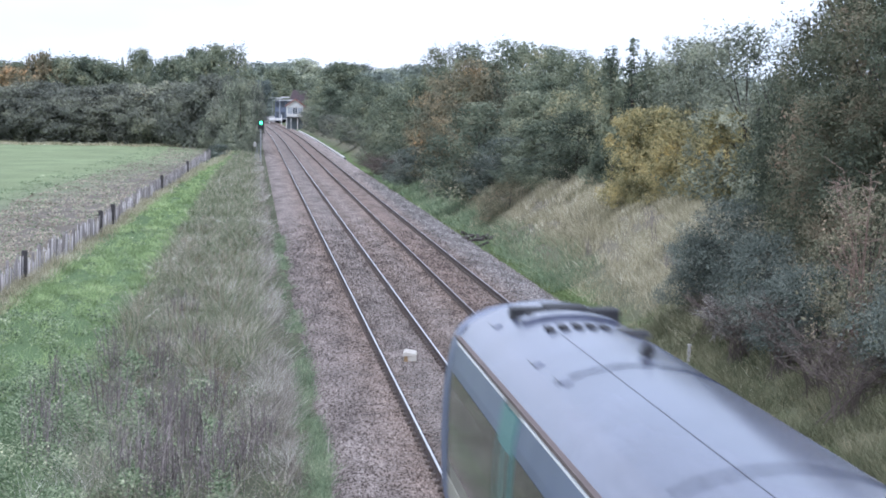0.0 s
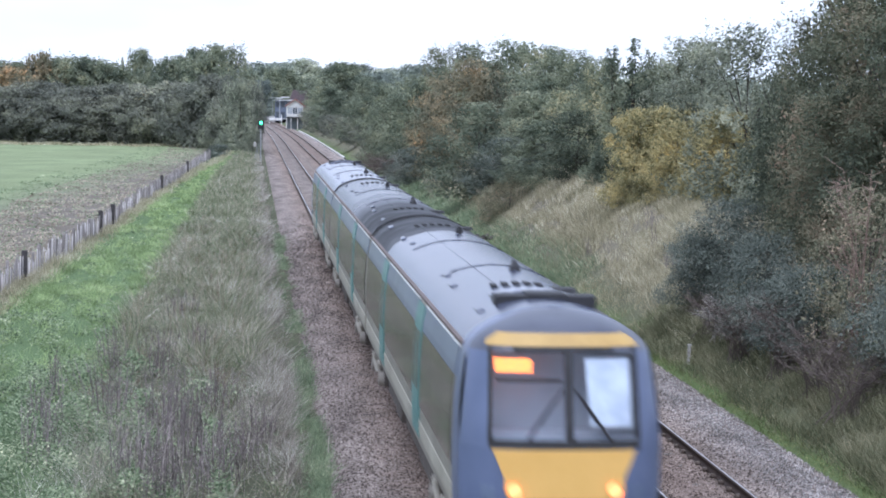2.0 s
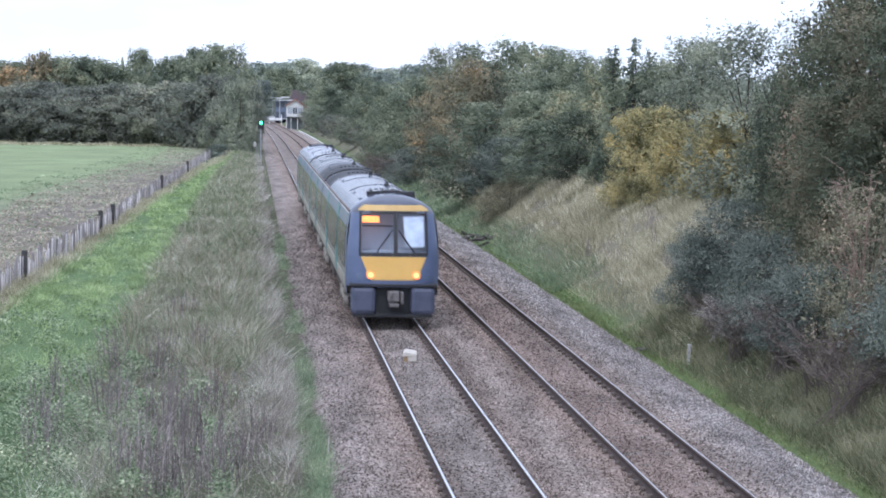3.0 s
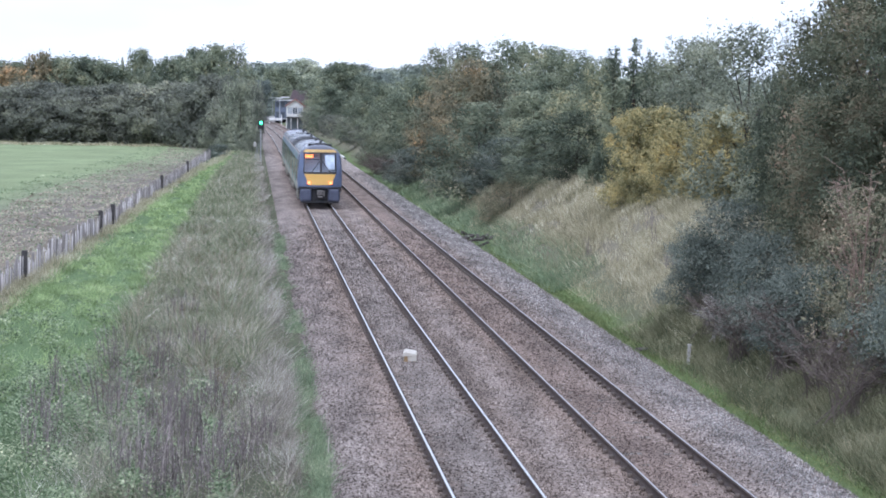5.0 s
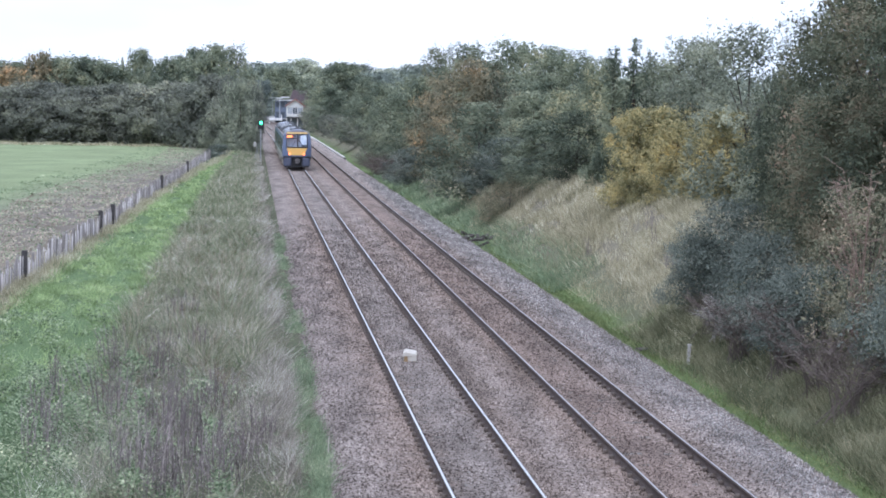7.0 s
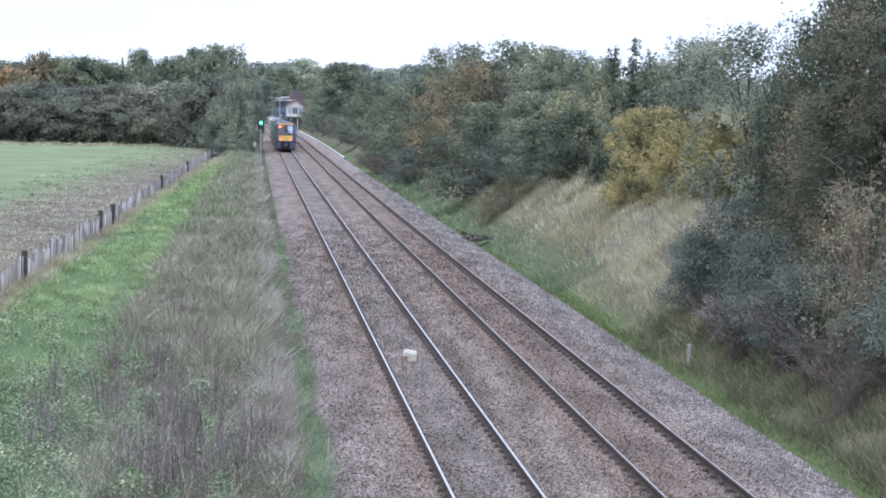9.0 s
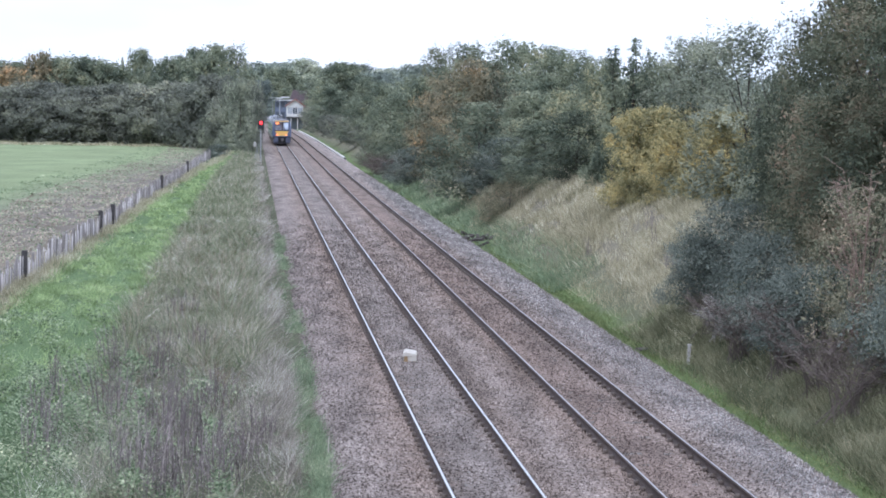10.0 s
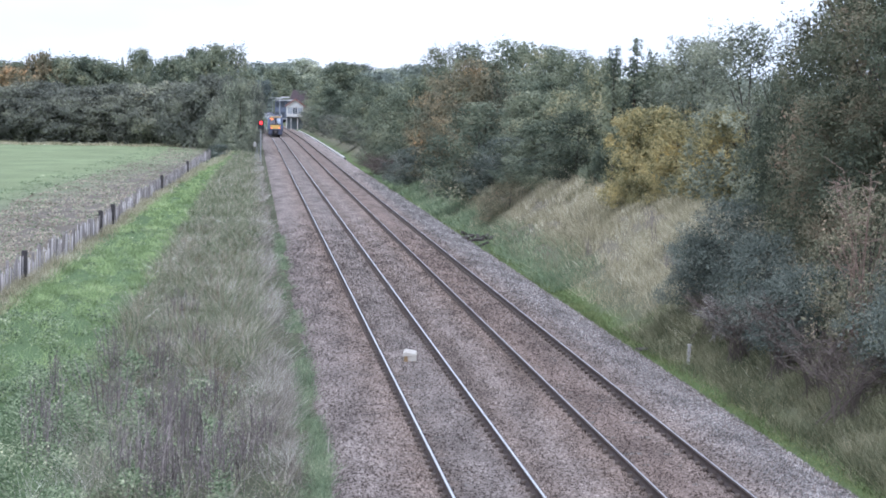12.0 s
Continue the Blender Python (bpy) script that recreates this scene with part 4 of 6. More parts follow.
def tree_model(name, label, category, mat, seed, H, W, n, leaf, low=0.12, spiky=0.0, spray=0.15, limbs=6, trunk_r=0.014):
    """A tree or bush of height H and width W: trunk with limbs, and a crown of separate leaves gathered in clumps on the twigs."""
    rng_ = np.random.default_rng(seed)
    t = thing(name, label, category)
    # boughs swell the outline, with dark hollows between them; each carries clumps of leaves
    nb, per = (64, 4) if spiky else (30, 8)
    k = np.arange(nb)
    hb = low + (1 - low) * ((k + 0.6) / nb) ** (1.2 if low < 0.035 else 0.9)
    if spiky:
        prof = np.clip(1.03 - hb, 0.03, 1) ** 0.7
    else:
        start = 0.42 if low < 0.035 else 0.24
        prof = np.sin(np.pi * (start + (0.95 - start) * (hb - low) / (1 - low))) ** 0.75
    az = k * 2.399 + rng_.uniform(-0.4, 0.4, nb)
    rad = W / 2 * prof * (rng_.uniform(0.05, 0.6, nb) if spiky else np.where(k % 5 == 0, 0.2, rng_.uniform(0.5, 0.8, nb)))
    br = W * rng_.uniform(0.13, 0.23, nb) * ((0.12 + 0.95 * prof) if spiky else (0.72 + 0.4 * prof))
    bz = np.clip(H * hb + rng_.normal(0, (0.01 if spiky else 0.03) * H, nb), br * 0.45, H - br * 0.9)
    bough = np.stack([rad * np.cos(az), rad * np.sin(az), bz], -1)
    nc = nb * per
    of_b = np.repeat(k, per)
    cd = rng_.normal(0, 1, (nc, 3)) + np.stack([np.cos(az[of_b]) * 0.6, np.sin(az[of_b]) * 0.6, np.full(nc, 0.25)], -1)
    cd /= np.linalg.norm(cd, axis=1, keepdims=True)
    cen = bough[of_b] + cd * (br[of_b] * rng_.uniform(0.6, 0.95, nc))[:, None] * np.array([1.1, 1.1, 0.9])
    cr = br[of_b] * rng_.uniform(0.24, 0.46, nc)
    cen[:, 2] = np.clip(cen[:, 2], cr * 0.5, H - cr * 0.4)
    pick = rng_.choice(nc, n, p=cr ** 2 / (cr ** 2).sum())
    d = rng_.normal(0, 1, (n, 3))
    d[:, 2] += 0.3
    d /= np.linalg.norm(d, axis=1, keepdims=True)
    r = cr[pick] * rng_.uniform(0.45, 1.2, n)
    p = cen[pick] + d * r[:, None] * np.array([1.1, 1.1, 0.85])
    # some leaves sit on thin sprays that stand out of the clumps
    on = rng_.random(n) < spray
    ray = rng_.normal(0, 0.45, (nc * 3, 3)) + np.repeat(cd, 3, axis=0) * 0.6 + np.array([-0.25, 0, 0.75 + spiky])
    ray /= np.linalg.norm(ray, axis=1, keepdims=True)
    which = pick * 3 + rng_.integers(0, 3, n)
    reach = rng_.random(n) * rng_.uniform(0.8, 2.1, nc * 3)[which] * cr[pick]
    sp = cen[pick] + ray[which] * reach[:, None] + rng_.normal(0, 0.6, (n, 3)) * leaf
    p = np.where(on[:, None], sp, p)
    p[:, 2] = np.maximum(p[:, 2], 0.02)
    out = cen[pick] - np.array([0, 0, 0.45 * H])
    out /= np.linalg.norm(out, axis=1, keepdims=True) + 1e-6
    bm = bmesh.new()
    lean = rng_.uniform(-0.04, 0.04, 2) * H
    r0 = trunk_r * H
    tube(bm, [(0, 0, -0.15), (lean[0] * 0.3, lean[1] * 0.3, H * 0.3), (lean[0] * 0.7, lean[1] * 0.7, H * 0.6), (lean[0], lean[1], H * 0.84)], [r0, r0 * 0.7, r0 * 0.35, r0 * 0.08], 8)
    for i in range(limbs):
        b = cen[int(rng_.integers(nc // 4, nc))]
        z0 = max(0.12 * H, b[2] * 0.5)
        s0 = (lean[0] * z0 / H, lean[1] * z0 / H, z0)
        mid = ((s0[0] + b[0]) / 2 + rng_.uniform(-0.05, 0.05) * W, (s0[1] + b[1]) / 2, (z0 + b[2]) / 2 + 0.02 * H)
        tube(bm, [s0, mid, tuple(b), (b[0] * 1.05, b[1] * 1.05, min(H * 0.97, b[2] + 0.03 * H))], [r0 * 0.35, r0 * 0.22, r0 * 0.12, r0 * 0.04], 5)
    part("trunk", bm, M_BARK, t)
    # larger shaded leaves deep inside the boughs close the crown
    ni = n // 5
    bi = rng_.choice(nb, ni, p=br ** 2 / (br ** 2).sum())
    inner = bough[bi] * np.array([0.92, 0.92, 1.0]) + rng_.normal(0, 0.36, (ni, 3)) * br[bi][:, None]
    inner[:, 2] = np.clip(inner[:, 2], 0.02, H * 0.97)
    tris = np.concatenate([leaf_tris(p, d * 0.7 + out * 0.5, leaf, rng_), leaf_tris(inner, rng_.normal(0, 1, (ni, 3)), leaf * 2.0, rng_)])
    me = mesh_polys("crown", tris, 3, mat)
    crown = new("crown", me)
    crown.parent = t
    return t


models = {}
SPECS = {
    # kind: label, category, leaf colours, height, width, leaves, leaf size, low, spiky, share of leaves on sprays
    "green": ("leafy green hedgerow tree turning at the edges", "tree", AUTUMN_GREEN, 8.0, 6.0, 15000, 0.081, 0.02, 0, 0.22),
    "dark": ("dense dark green tree on the cutting top", "tree", DARK_GREEN, 8.0, 6.0, 14500, 0.074, 0.02, 0, 0.2),
    "big": ("tall dark tree with browning leaves on the cutting top", "tree", DARK_BROWNING, 8.0, 6.0, 32200, 0.054, 0.02, 0, 0.25),
    "yellow": ("low tree with yellowing autumn leaves", "tree", YELLOWING, 4.5, 3.6, 14200, 0.052, 0.03, 0, 0.3),
    "russet": ("bushy tree with russet autumn leaves", "tree", RUSSET, 5.5, 5.0, 13300, 0.065, 0.03, 0, 0.2),
    "willow": ("pale grey-green willow with thin windblown sprays", "tree", WILLOW, 7.5, 5.2, 19500, 0.055, 0.02, 0, 0.55),
    "spire": ("pointed green tree with a few russet leaves", "tree", AUTUMN_GREEN, 7.0, 3.4, 15000, 0.055, 0.02, 1, 0.35),
    "redspire": ("pointed tree with russet autumn leaves", "tree", RUSSET, 7.0, 3.4, 12000, 0.055, 0.02, 1, 0.35),
    "bramble": ("dark arching bramble bush on the bank", "bush", BRAMBLE, 3.2, 3.6, 24000, 0.031, 0.03, 0, 0.2),
    "thorn": ("thorn bush with thin russet and green leaves", "bush", THORN, 3.6, 3.6, 12800, 0.036, 0.03, 0, 0.35),
    "hedge": ("tall dark hedgerow tree beyond the field", "tree", HEDGE_HAZED, 10.0, 11.0, 13600, 0.168, 0.05, 0, 0.15),
    "sallow": ("pale grey-green sallow bush at the end of the lane", "tree", WILLOW, 10.0, 11.0, 13600, 0.15, 0.03, 0, 0.35),
    "copse": ("broad autumn-green tree behind the hedgerow", "tree", AUTUMN_GREEN, 14.0, 12.0, 13300, 0.190, 0.05, 0, 0.2),
    "rusty": ("broad tree with bronze autumn leaves behind the hedgerow", "tree", RUSSET, 14.0, 12.0, 10500, 0.202, 0.05, 0, 0.2),
    "poplar": ("far pointed dark tree behind the hedgerow", "tree", DARK_GREEN, 14.0, 4.0, 5000, 0.2, 0.05, 1, 0.2),
    "distant": ("distant tree by the station, haze put into its leaf colour", "tree", HAZELEAF, 16.0, 14.0, 11000, 0.27, 0.05, 0, 0.15),
}


def plant(kind, x, y, height, width, sink=0.15):
    """A tree of a kind with the given height and width; two or three shapes of each kind are built, the rest are copies."""
    made = models.setdefault(("count", kind), [0])
    made[0] += 1
    key = (kind, made[0] % (3 if kind in ("green", "hedge") else 2))
    z = float(land(x, y)) - sink
    turn = (made[0] * 77.0) % 360
    label, cat, mat, H, W, n, leaf, low, spiky, spray = SPECS[kind]
    if key not in models:
        models[key] = tree_model("bush" if cat == "bush" else "tree", label, cat, mat, 11 + 7 * made[0] + len(kind), H, W, n, leaf, low, spiky, spray)
        ob = models[key]
        ob.matrix_basis = pose(x, y, z, 0, 0, turn)
    else:
        ob = copy_thing(models[key], pose(x, y, z, 0, 0, turn))
    ob.scale = (1.15 * width / W, 1.15 * width / W, height / H)
    ob["group"] = "trees and bushes beside the line"
    return ob


# kind, place, height, width
BANK_TREES = [
    ("big", 12.3, 54, 7.4, 5.3),
    ("big", 12.6, 61, 6.3, 3.3),
    ("big", 13.1, 59, 7.4, 3.9),
    ("big", 11.9, 51, 6.4, 4.2),
    ("big", 11.1, 52, 4.8, 3.1),
    ("willow", 14.0, 76, 6.9, 4.7),
    ("willow", 14.1, 83, 6.3, 3.4),
    ("dark", 12.7, 65, 5.0, 2.6),
    ("spire", 12.2, 94, 6.5, 3.0),
    ("spire", 13.5, 96, 6.9, 3.2),
    ("spire", 14.4, 97, 6.3, 2.8),
    ("redspire", 15.4, 95, 5.9, 2.2),
    ("green", 16.4, 101, 6.1, 3.5),
    ("green", 14.7, 112, 6.4, 3.6),
    ("yellow", 11.2, 83, 4.0, 2.4),
    ("yellow", 12.5, 83, 3.8, 3.4),
    ("yellow", 12.0, 79, 3.3, 2.4),
    ("yellow", 13.2, 76, 3.7, 2.9),
    ("dark", 15.7, 90, 5.3, 4.1),
    ("green", 14.3, 99, 5.1, 4.0),
    ("bramble", 9.4, 58, 2.7, 3.0),
    ("bramble", 8.9, 59, 2.0, 2.1),
    ("bramble", 8.9, 52, 2.7, 2.7),
    ("thorn", 9.5, 45, 3.5, 2.6),
    ("bramble", 8.9, 47, 2.2, 2.7),
    ("bramble", 9.5, 41, 2.6, 2.6),
    ("bramble", 8.9, 50, 1.6, 2.3),
]
BANK_FAR = [
    ("hedge", 9.0, 450, 4.6, 5.5),
    ("hedge", 9.2, 396, 4.6, 5.9),
    ("hedge", 9.1, 351, 3.8, 5.2),
    ("hedge", 9.0, 297, 3.6, 5.2),
    ("hedge", 9.2, 261, 3.0, 4.4),
    ("hedge", 9.2, 225, 2.6, 3.8),
    ("green", 16.2, 148, 8.0, 6.4),
    ("green", 15.9, 126, 6.8, 4.4),
    ("willow", 15.7, 94, 6.9, 4.3),
    ("green", 17.8, 112, 6.0, 4.9),
    ("russet", 11.4, 162, 6.4, 5.3),
    ("green", 12.4, 144, 6.8, 5.8),
    ("dark", 11.6, 101, 3.5, 3.5),
    ("dark", 9.7, 144, 3.5, 5.1),
    ("bramble", 8.2, 158, 3.0, 4.6),
    ("dark", 8.0, 194, 4.1, 4.2),
    ("green", 15.6, 135, 7.4, 5.5),
    ("green", 15.3, 158, 8.6, 7.2),
    ("green", 13.6, 171, 8.7, 5.5),
    ("dark", 13.1, 194, 8.9, 4.7),
    ("green", 9.2, 122, 5.6, 5.4),
    ("russet", 10.6, 138, 7.2, 5.4),
    ("green", 11.6, 117, 4.6, 4.4),
    ("green", 13.2, 115, 4.7, 4.4),
    ("green", 10.7, 106, 3.5, 4.3),
    ("bramble", 11.3, 115, 2.1, 5.9),
    ("bramble", 9.5, 120, 2.4, 3.6),
    ("thorn", 9.0, 106, 1.9, 2.6),
    ("thorn", 8.2, 107, 2.0, 2.0),
    ("russet", 9.3, 148, 6.2, 4.8),
    ("green", 10.0, 180, 7.2, 5.6),
    ("green", 8.8, 189, 6.3, 5.1),
    ("dark", 9.4, 171, 2.5, 5.1),
    ("green", 9.8, 225, 7.1, 6.2),
    ("green", 9.6, 261, 8.5, 6.0),
    ("green", 9.7, 378, 8.8, 7.2),
    ("green", 11.4, 468, 8.7, 7.0),
    ("green", 12.2, 423, 6.7, 6.9),
    ("dark", 9.6, 216, 3.4, 4.4),
]
FIELD_TREES = [
    ("copse", -40.6, 322, 12.0, 10.5),
    ("copse", -33.4, 322, 12.6, 10.5),
    ("copse", -25.9, 325, 11.9, 9.7),
    ("copse", -12.8, 320, 14.3, 8.6),
    ("hedge", -36.4, 292, 6.3, 9.5),
    ("hedge", -30.1, 291, 6.8, 9.4),
    ("hedge", -24.0, 292, 6.9, 9.5),
    ("hedge", -17.7, 289, 7.4, 9.4),
    ("hedge", -11.7, 278, 8.2, 8.3),
    ("hedge", -6.7, 261, 7.1, 6.3),
    ("hedge", -39.7, 294, 7.9, 11.9),
    ("hedge", -33.8, 297, 8.8, 12.0),
    ("hedge", -27.4, 295, 8.1, 12.0),
    ("hedge", -21.1, 294, 8.6, 11.9),
    ("hedge", -14.7, 289, 9.0, 10.9),
    ("hedge", -9.3, 273, 9.7, 8.8),
    ("rusty", -40.7, 313, 11.1, 9.3),
    ("rusty", -35.9, 320, 13.2, 6.9),
    ("copse", -29.7, 324, 12.9, 11.4),
    ("poplar", -24.3, 328, 12.9, 1.9),
    ("copse", -21.5, 332, 14.2, 6.3),
    ("copse", -15.9, 324, 13.2, 9.6),
    ("copse", -9.3, 316, 14.9, 10.2),
    ("sallow", -5.6, 253, 9.2, 5.1),
    ("sallow", -8.5, 265, 5.7, 4.3),
    ("hedge", -4.1, 276, 8.5, 3.4),
    ("rusty", -4.6, 330, 10.5, 2.4),
    ("bramble", -7.9, 236, 1.5, 2.6),
    ("bramble", -8.6, 229, 1.2, 1.6),
]
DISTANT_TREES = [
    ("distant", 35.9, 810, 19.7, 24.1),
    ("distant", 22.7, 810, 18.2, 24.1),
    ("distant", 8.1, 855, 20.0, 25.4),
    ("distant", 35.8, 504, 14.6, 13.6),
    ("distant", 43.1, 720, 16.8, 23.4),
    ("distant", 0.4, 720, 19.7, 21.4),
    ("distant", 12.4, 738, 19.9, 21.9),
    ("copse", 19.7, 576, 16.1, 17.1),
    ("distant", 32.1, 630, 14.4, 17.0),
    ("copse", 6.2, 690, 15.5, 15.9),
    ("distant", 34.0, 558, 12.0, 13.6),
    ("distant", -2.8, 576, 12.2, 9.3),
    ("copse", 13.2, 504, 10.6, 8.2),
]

swaying = []
for kind, x, y, h, w in BANK_TREES + BANK_FAR + FIELD_TREES + DISTANT_TREES:
    tree = plant(kind, x, y, h, w)
    if kind in ("spire", "willow"):
        swaying.append(tree)


# ---- grass, weeds and stems: uncountable cover on the verges ----
GREEN_GRASS = foliage("green_grass", [(0.0, (0.12, 0.175, 0.075)), (0.4, (0.255, 0.34, 0.16)), (0.75, (0.37, 0.465, 0.23)), (1.0, (0.56, 0.58, 0.35))], 0.9, 0.3, 0.6)
MOSS_GRASS = foliage("mossy_green_grass", [(0.0, (0.075, 0.10, 0.04)), (0.5, (0.15, 0.185, 0.08)), (1.0, (0.28, 0.29, 0.15))], 0.5, 0.3, 0.5)
OLIVE_GRASS = foliage("olive_bank_grass", [(0.0, (0.075, 0.088, 0.05)), (0.4, (0.15, 0.16, 0.095)), (0.75, (0.25, 0.24, 0.155)), (1.0, (0.4, 0.36, 0.255))], 0.5, 0.2, 0.5)
TOE_GRASS = foliage("bank_foot_grass", [(0.0, (0.11, 0.16, 0.095)), (0.45, (0.21, 0.275, 0.17)), (0.8, (0.29, 0.335, 0.215)), (1.0, (0.42, 0.42, 0.31))], 0.35, 0.3, 0.4)
DRY_GRASS = foliage("rough_dry_grass", [(0.0, (0.075, 0.105, 0.058)), (0.3, (0.155, 0.20, 0.112)), (0.55, (0.265, 0.275, 0.175)), (0.8, (0.44, 0.395, 0.325)), (1.0, (0.694, 0.627, 0.55))], 0.55, 0.25, 0.38)
PALE_GRASS = foliage("bleached_grass", [(0.0, (0.15, 0.13, 0.11)), (0.5, (0.33, 0.295, 0.255)), (1.0, (0.62, 0.57, 0.51))], 0.5, 0.25, 0.4)
TAN_GRASS = foliage("tan_bank_grass", [(0.0, (0.22, 0.21, 0.13)), (0.35, (0.345, 0.32, 0.212)), (0.7, (0.47, 0.425, 0.305)), (1.0, (0.66, 0.60, 0.465))], 0.35, 0.25, 0.4)
WEED_LEAF = foliage("verge_weed_leaves", [(0.0, (0.05, 0.075, 0.04)), (0.4, (0.13, 0.18, 0.10)), (0.8, (0.27, 0.32, 0.20)), (1.0, (0.58, 0.56, 0.40))], 0.6, 0.3, 0.3)
DOCK_STEM = foliage("red_brown_stems", [(0.0, (0.09, 0.06, 0.045)), (0.6, (0.2, 0.14, 0.11)), (1.0, (0.34, 0.26, 0.2))], 0.6, 0.0, 0.4)
PURPLE_STEM = foliage("dead_weed_stems", [(0.0, (0.10, 0.083, 0.08)), (0.6, (0.2, 0.172, 0.168)), (1.0, (0.4, 0.35, 0.33))], 0.6, 0.0, 0.4)
SOIL_WEED = foliage("stubble_weeds", [(0.0, (0.122, 0.108, 0.083)), (0.5, (0.248, 0.214, 0.168)), (0.8, (0.362, 0.312, 0.253)), (1.0, (0.241, 0.290, 0.162))], 0.2, 0.1, 0.5)


def unlean(zone, y):
    """From the strip's own coordinate back to the place across the line."""
    return zone + 0.0218 * np.clip(y - 76, -80, 165) * step01(-zone, 6.0, 11.5) + 1.1 * step01(y, 150, 245) * step01(-zone, 5.2, 7.5) + bend_np(y)


def scatter(n, z0, z1, y0, y1, seed, clump=0.0, power=2.0):
    rng_ = np.random.default_rng(seed)
    # thins out with distance
    u = rng_.random(n)
    y = (y0 ** (1 - power) + u * (y1 ** (1 - power) - y0 ** (1 - power))) ** (1 / (1 - power))
    zn = rng_.uniform(z0, z1, n) + rng_.normal(0, 0.12, n)
    x = unlean(zn, y)
    if clump:
        v = np.sin(x * 2.3 + 1.3 * np.sin(y * 0.21)) * np.sin(y * 0.33 + 1.9 * np.sin(x * 1.3)) + 0.6 * np.sin(x * 5.1 + y * 0.47) * np.sin(y * 0.9 - x * 2.9)
        keep = rng_.random(n) < np.clip(0.5 + clump * v, 0.02, 1)
        x, y = x[keep], y[keep]
    return x, y, rng_


def blades(name, label, mat, n, z0, z1, y0, y1, h0, h1, width, seed, clump=0.0, lean=0.45, power=1.6, tall=0.0):
    x, y, rng_ = scatter(n, z0, z1, y0, y1, seed, clump, power)
    n = len(x)
    far = np.clip(y / 55.0, 0.8, 3.0)
    lump = 0.75 + 0.5 * (0.5 + 0.5 * np.sin(x * 2.9 + 2.0 * np.sin(y * 0.13)) * np.sin(y * 0.27 + x * 1.6))
    h = rng_.uniform(h0, h1, n) * lump + tall * (rng_.random(n) < 0.06)
    a = rng_.uniform(0, 2 * math.pi, n)
    w = width * far * rng_.uniform(0.6, 1.3, n)
    b = np.stack([x, y, land(x, y) - 0.03], -1)
    d = np.stack([np.cos(a), np.sin(a), 0 * a], -1)
    ln = rng_.normal(0, lean, (n, 2)) * h[:, None]
    tip = b + np.stack([ln[:, 0], ln[:, 1], h], -1)
    q = np.stack([b - d * w[:, None], b + d * w[:, None], tip], 1)
    ob = new(name, mesh_polys(name, q, 3, mat))
    return tagged(ob, label, "grass", kind="stuff")


def weeds(name, label, mat, n, z0, z1, y0, y1, h, leaf, seed, clump=0.6, power=1.8):
    x, y, rng_ = scatter(n, z0, z1, y0, y1, seed, clump, power)
    n = len(x)
    lump = 0.5 + 0.5 * np.sin(x * 3.3 + 1.5 * np.sin(y * 0.5)) * np.sin(y * 0.7 + 2 * x)
    z = land(x, y) + h * (0.15 + 0.85 * lump) * rng_.random(n) ** 0.6
    c = np.stack([x, y, z], -1)
    nr = np.tile(np.array([0.0, -0.5, 0.9]), (n, 1))
    q = leaf_quads(c, nr, leaf * np.clip(y / 45, 0.9, 2.5), rng_)
    ob = new(name, mesh_polys(name, q, 4, mat))
    return tagged(ob, label, "weeds", kind="stuff")


blades("lane_grass", "short bright green mown grass lane", GREEN_GRASS, 130000, -11.3, -7.2, 44, 290, 0.05, 0.27, 0.013, 21, 0.9, 0.7)
blades("verge_grass", "rough olive and straw grass on the verge", DRY_GRASS, 130000, -7.5, -3.8, 50, 270, 0.2, 0.6, 0.012, 22, 1.0, 0.8, tall=0.25)
blades("near_verge_grass", "rough olive and straw grass near the bridge", DRY_GRASS, 44000, -6.8, -3.5, 32, 52, 0.1, 0.4, 0.007, 33, 1.2, 0.9, tall=0.3)
blades("fringe_grass", "bleached grass along the ballast edge", PALE_GRASS, 52000, -4.1, -3.3, 36, 250, 0.15, 0.5, 0.010, 23, 0.9, 0.8)
blades("ballast_edge_grass", "green grass tufts at the ballast edge", TOE_GRASS, 34000, -3.1, -2.6, 32, 105, 0.06, 0.2, 0.012, 24, 1.5, 0.8)
blades("fence_line_grass", "straw-coloured grass along the fence", TAN_GRASS, 30000, -12.3, -11.1, 50, 262, 0.15, 0.45, 0.009, 25, 0.4, 0.7)
blades("bank_grass", "long tan dead grass on the cutting side", TAN_GRASS, 150000, 8.4, 12.6, 54, 160, 0.12, 0.42, 0.010, 26, 0.5, 0.6, 1.3)
blades("bank_foot_green", "mossy green grass strip along the ballast's edge", MOSS_GRASS, 34000, 6.5, 7.1, 33, 120, 0.04, 0.16, 0.014, 27, 0.3, 0.8, 1.4)
blades("bank_foot_far_green", "green grass at the foot of the cutting", TOE_GRASS, 30000, 6.7, 8.7, 74, 190, 0.12, 0.4, 0.013, 36, 0.4, 0.8, 1.4)
blades("bank_olive_grass", "olive and brown tufted grass on the bank", OLIVE_GRASS, 90000, 7.0, 9.6, 33, 60, 0.15, 0.5, 0.012, 37, 0.45, 0.7, 1.4)
blades("bank_foot_olive", "short olive grass over the foot of the bank", OLIVE_GRASS, 52000, 6.9, 9.6, 33, 62, 0.1, 0.32, 0.012, 46, 0.1, 0.8, 1.4)
blades("bank_foot_straw", "straw grass mixed in at the cutting's foot", TAN_GRASS, 26000, 7.3, 9.6, 34, 110, 0.15, 0.45, 0.008, 31, 0.9, 0.8, 1.4)
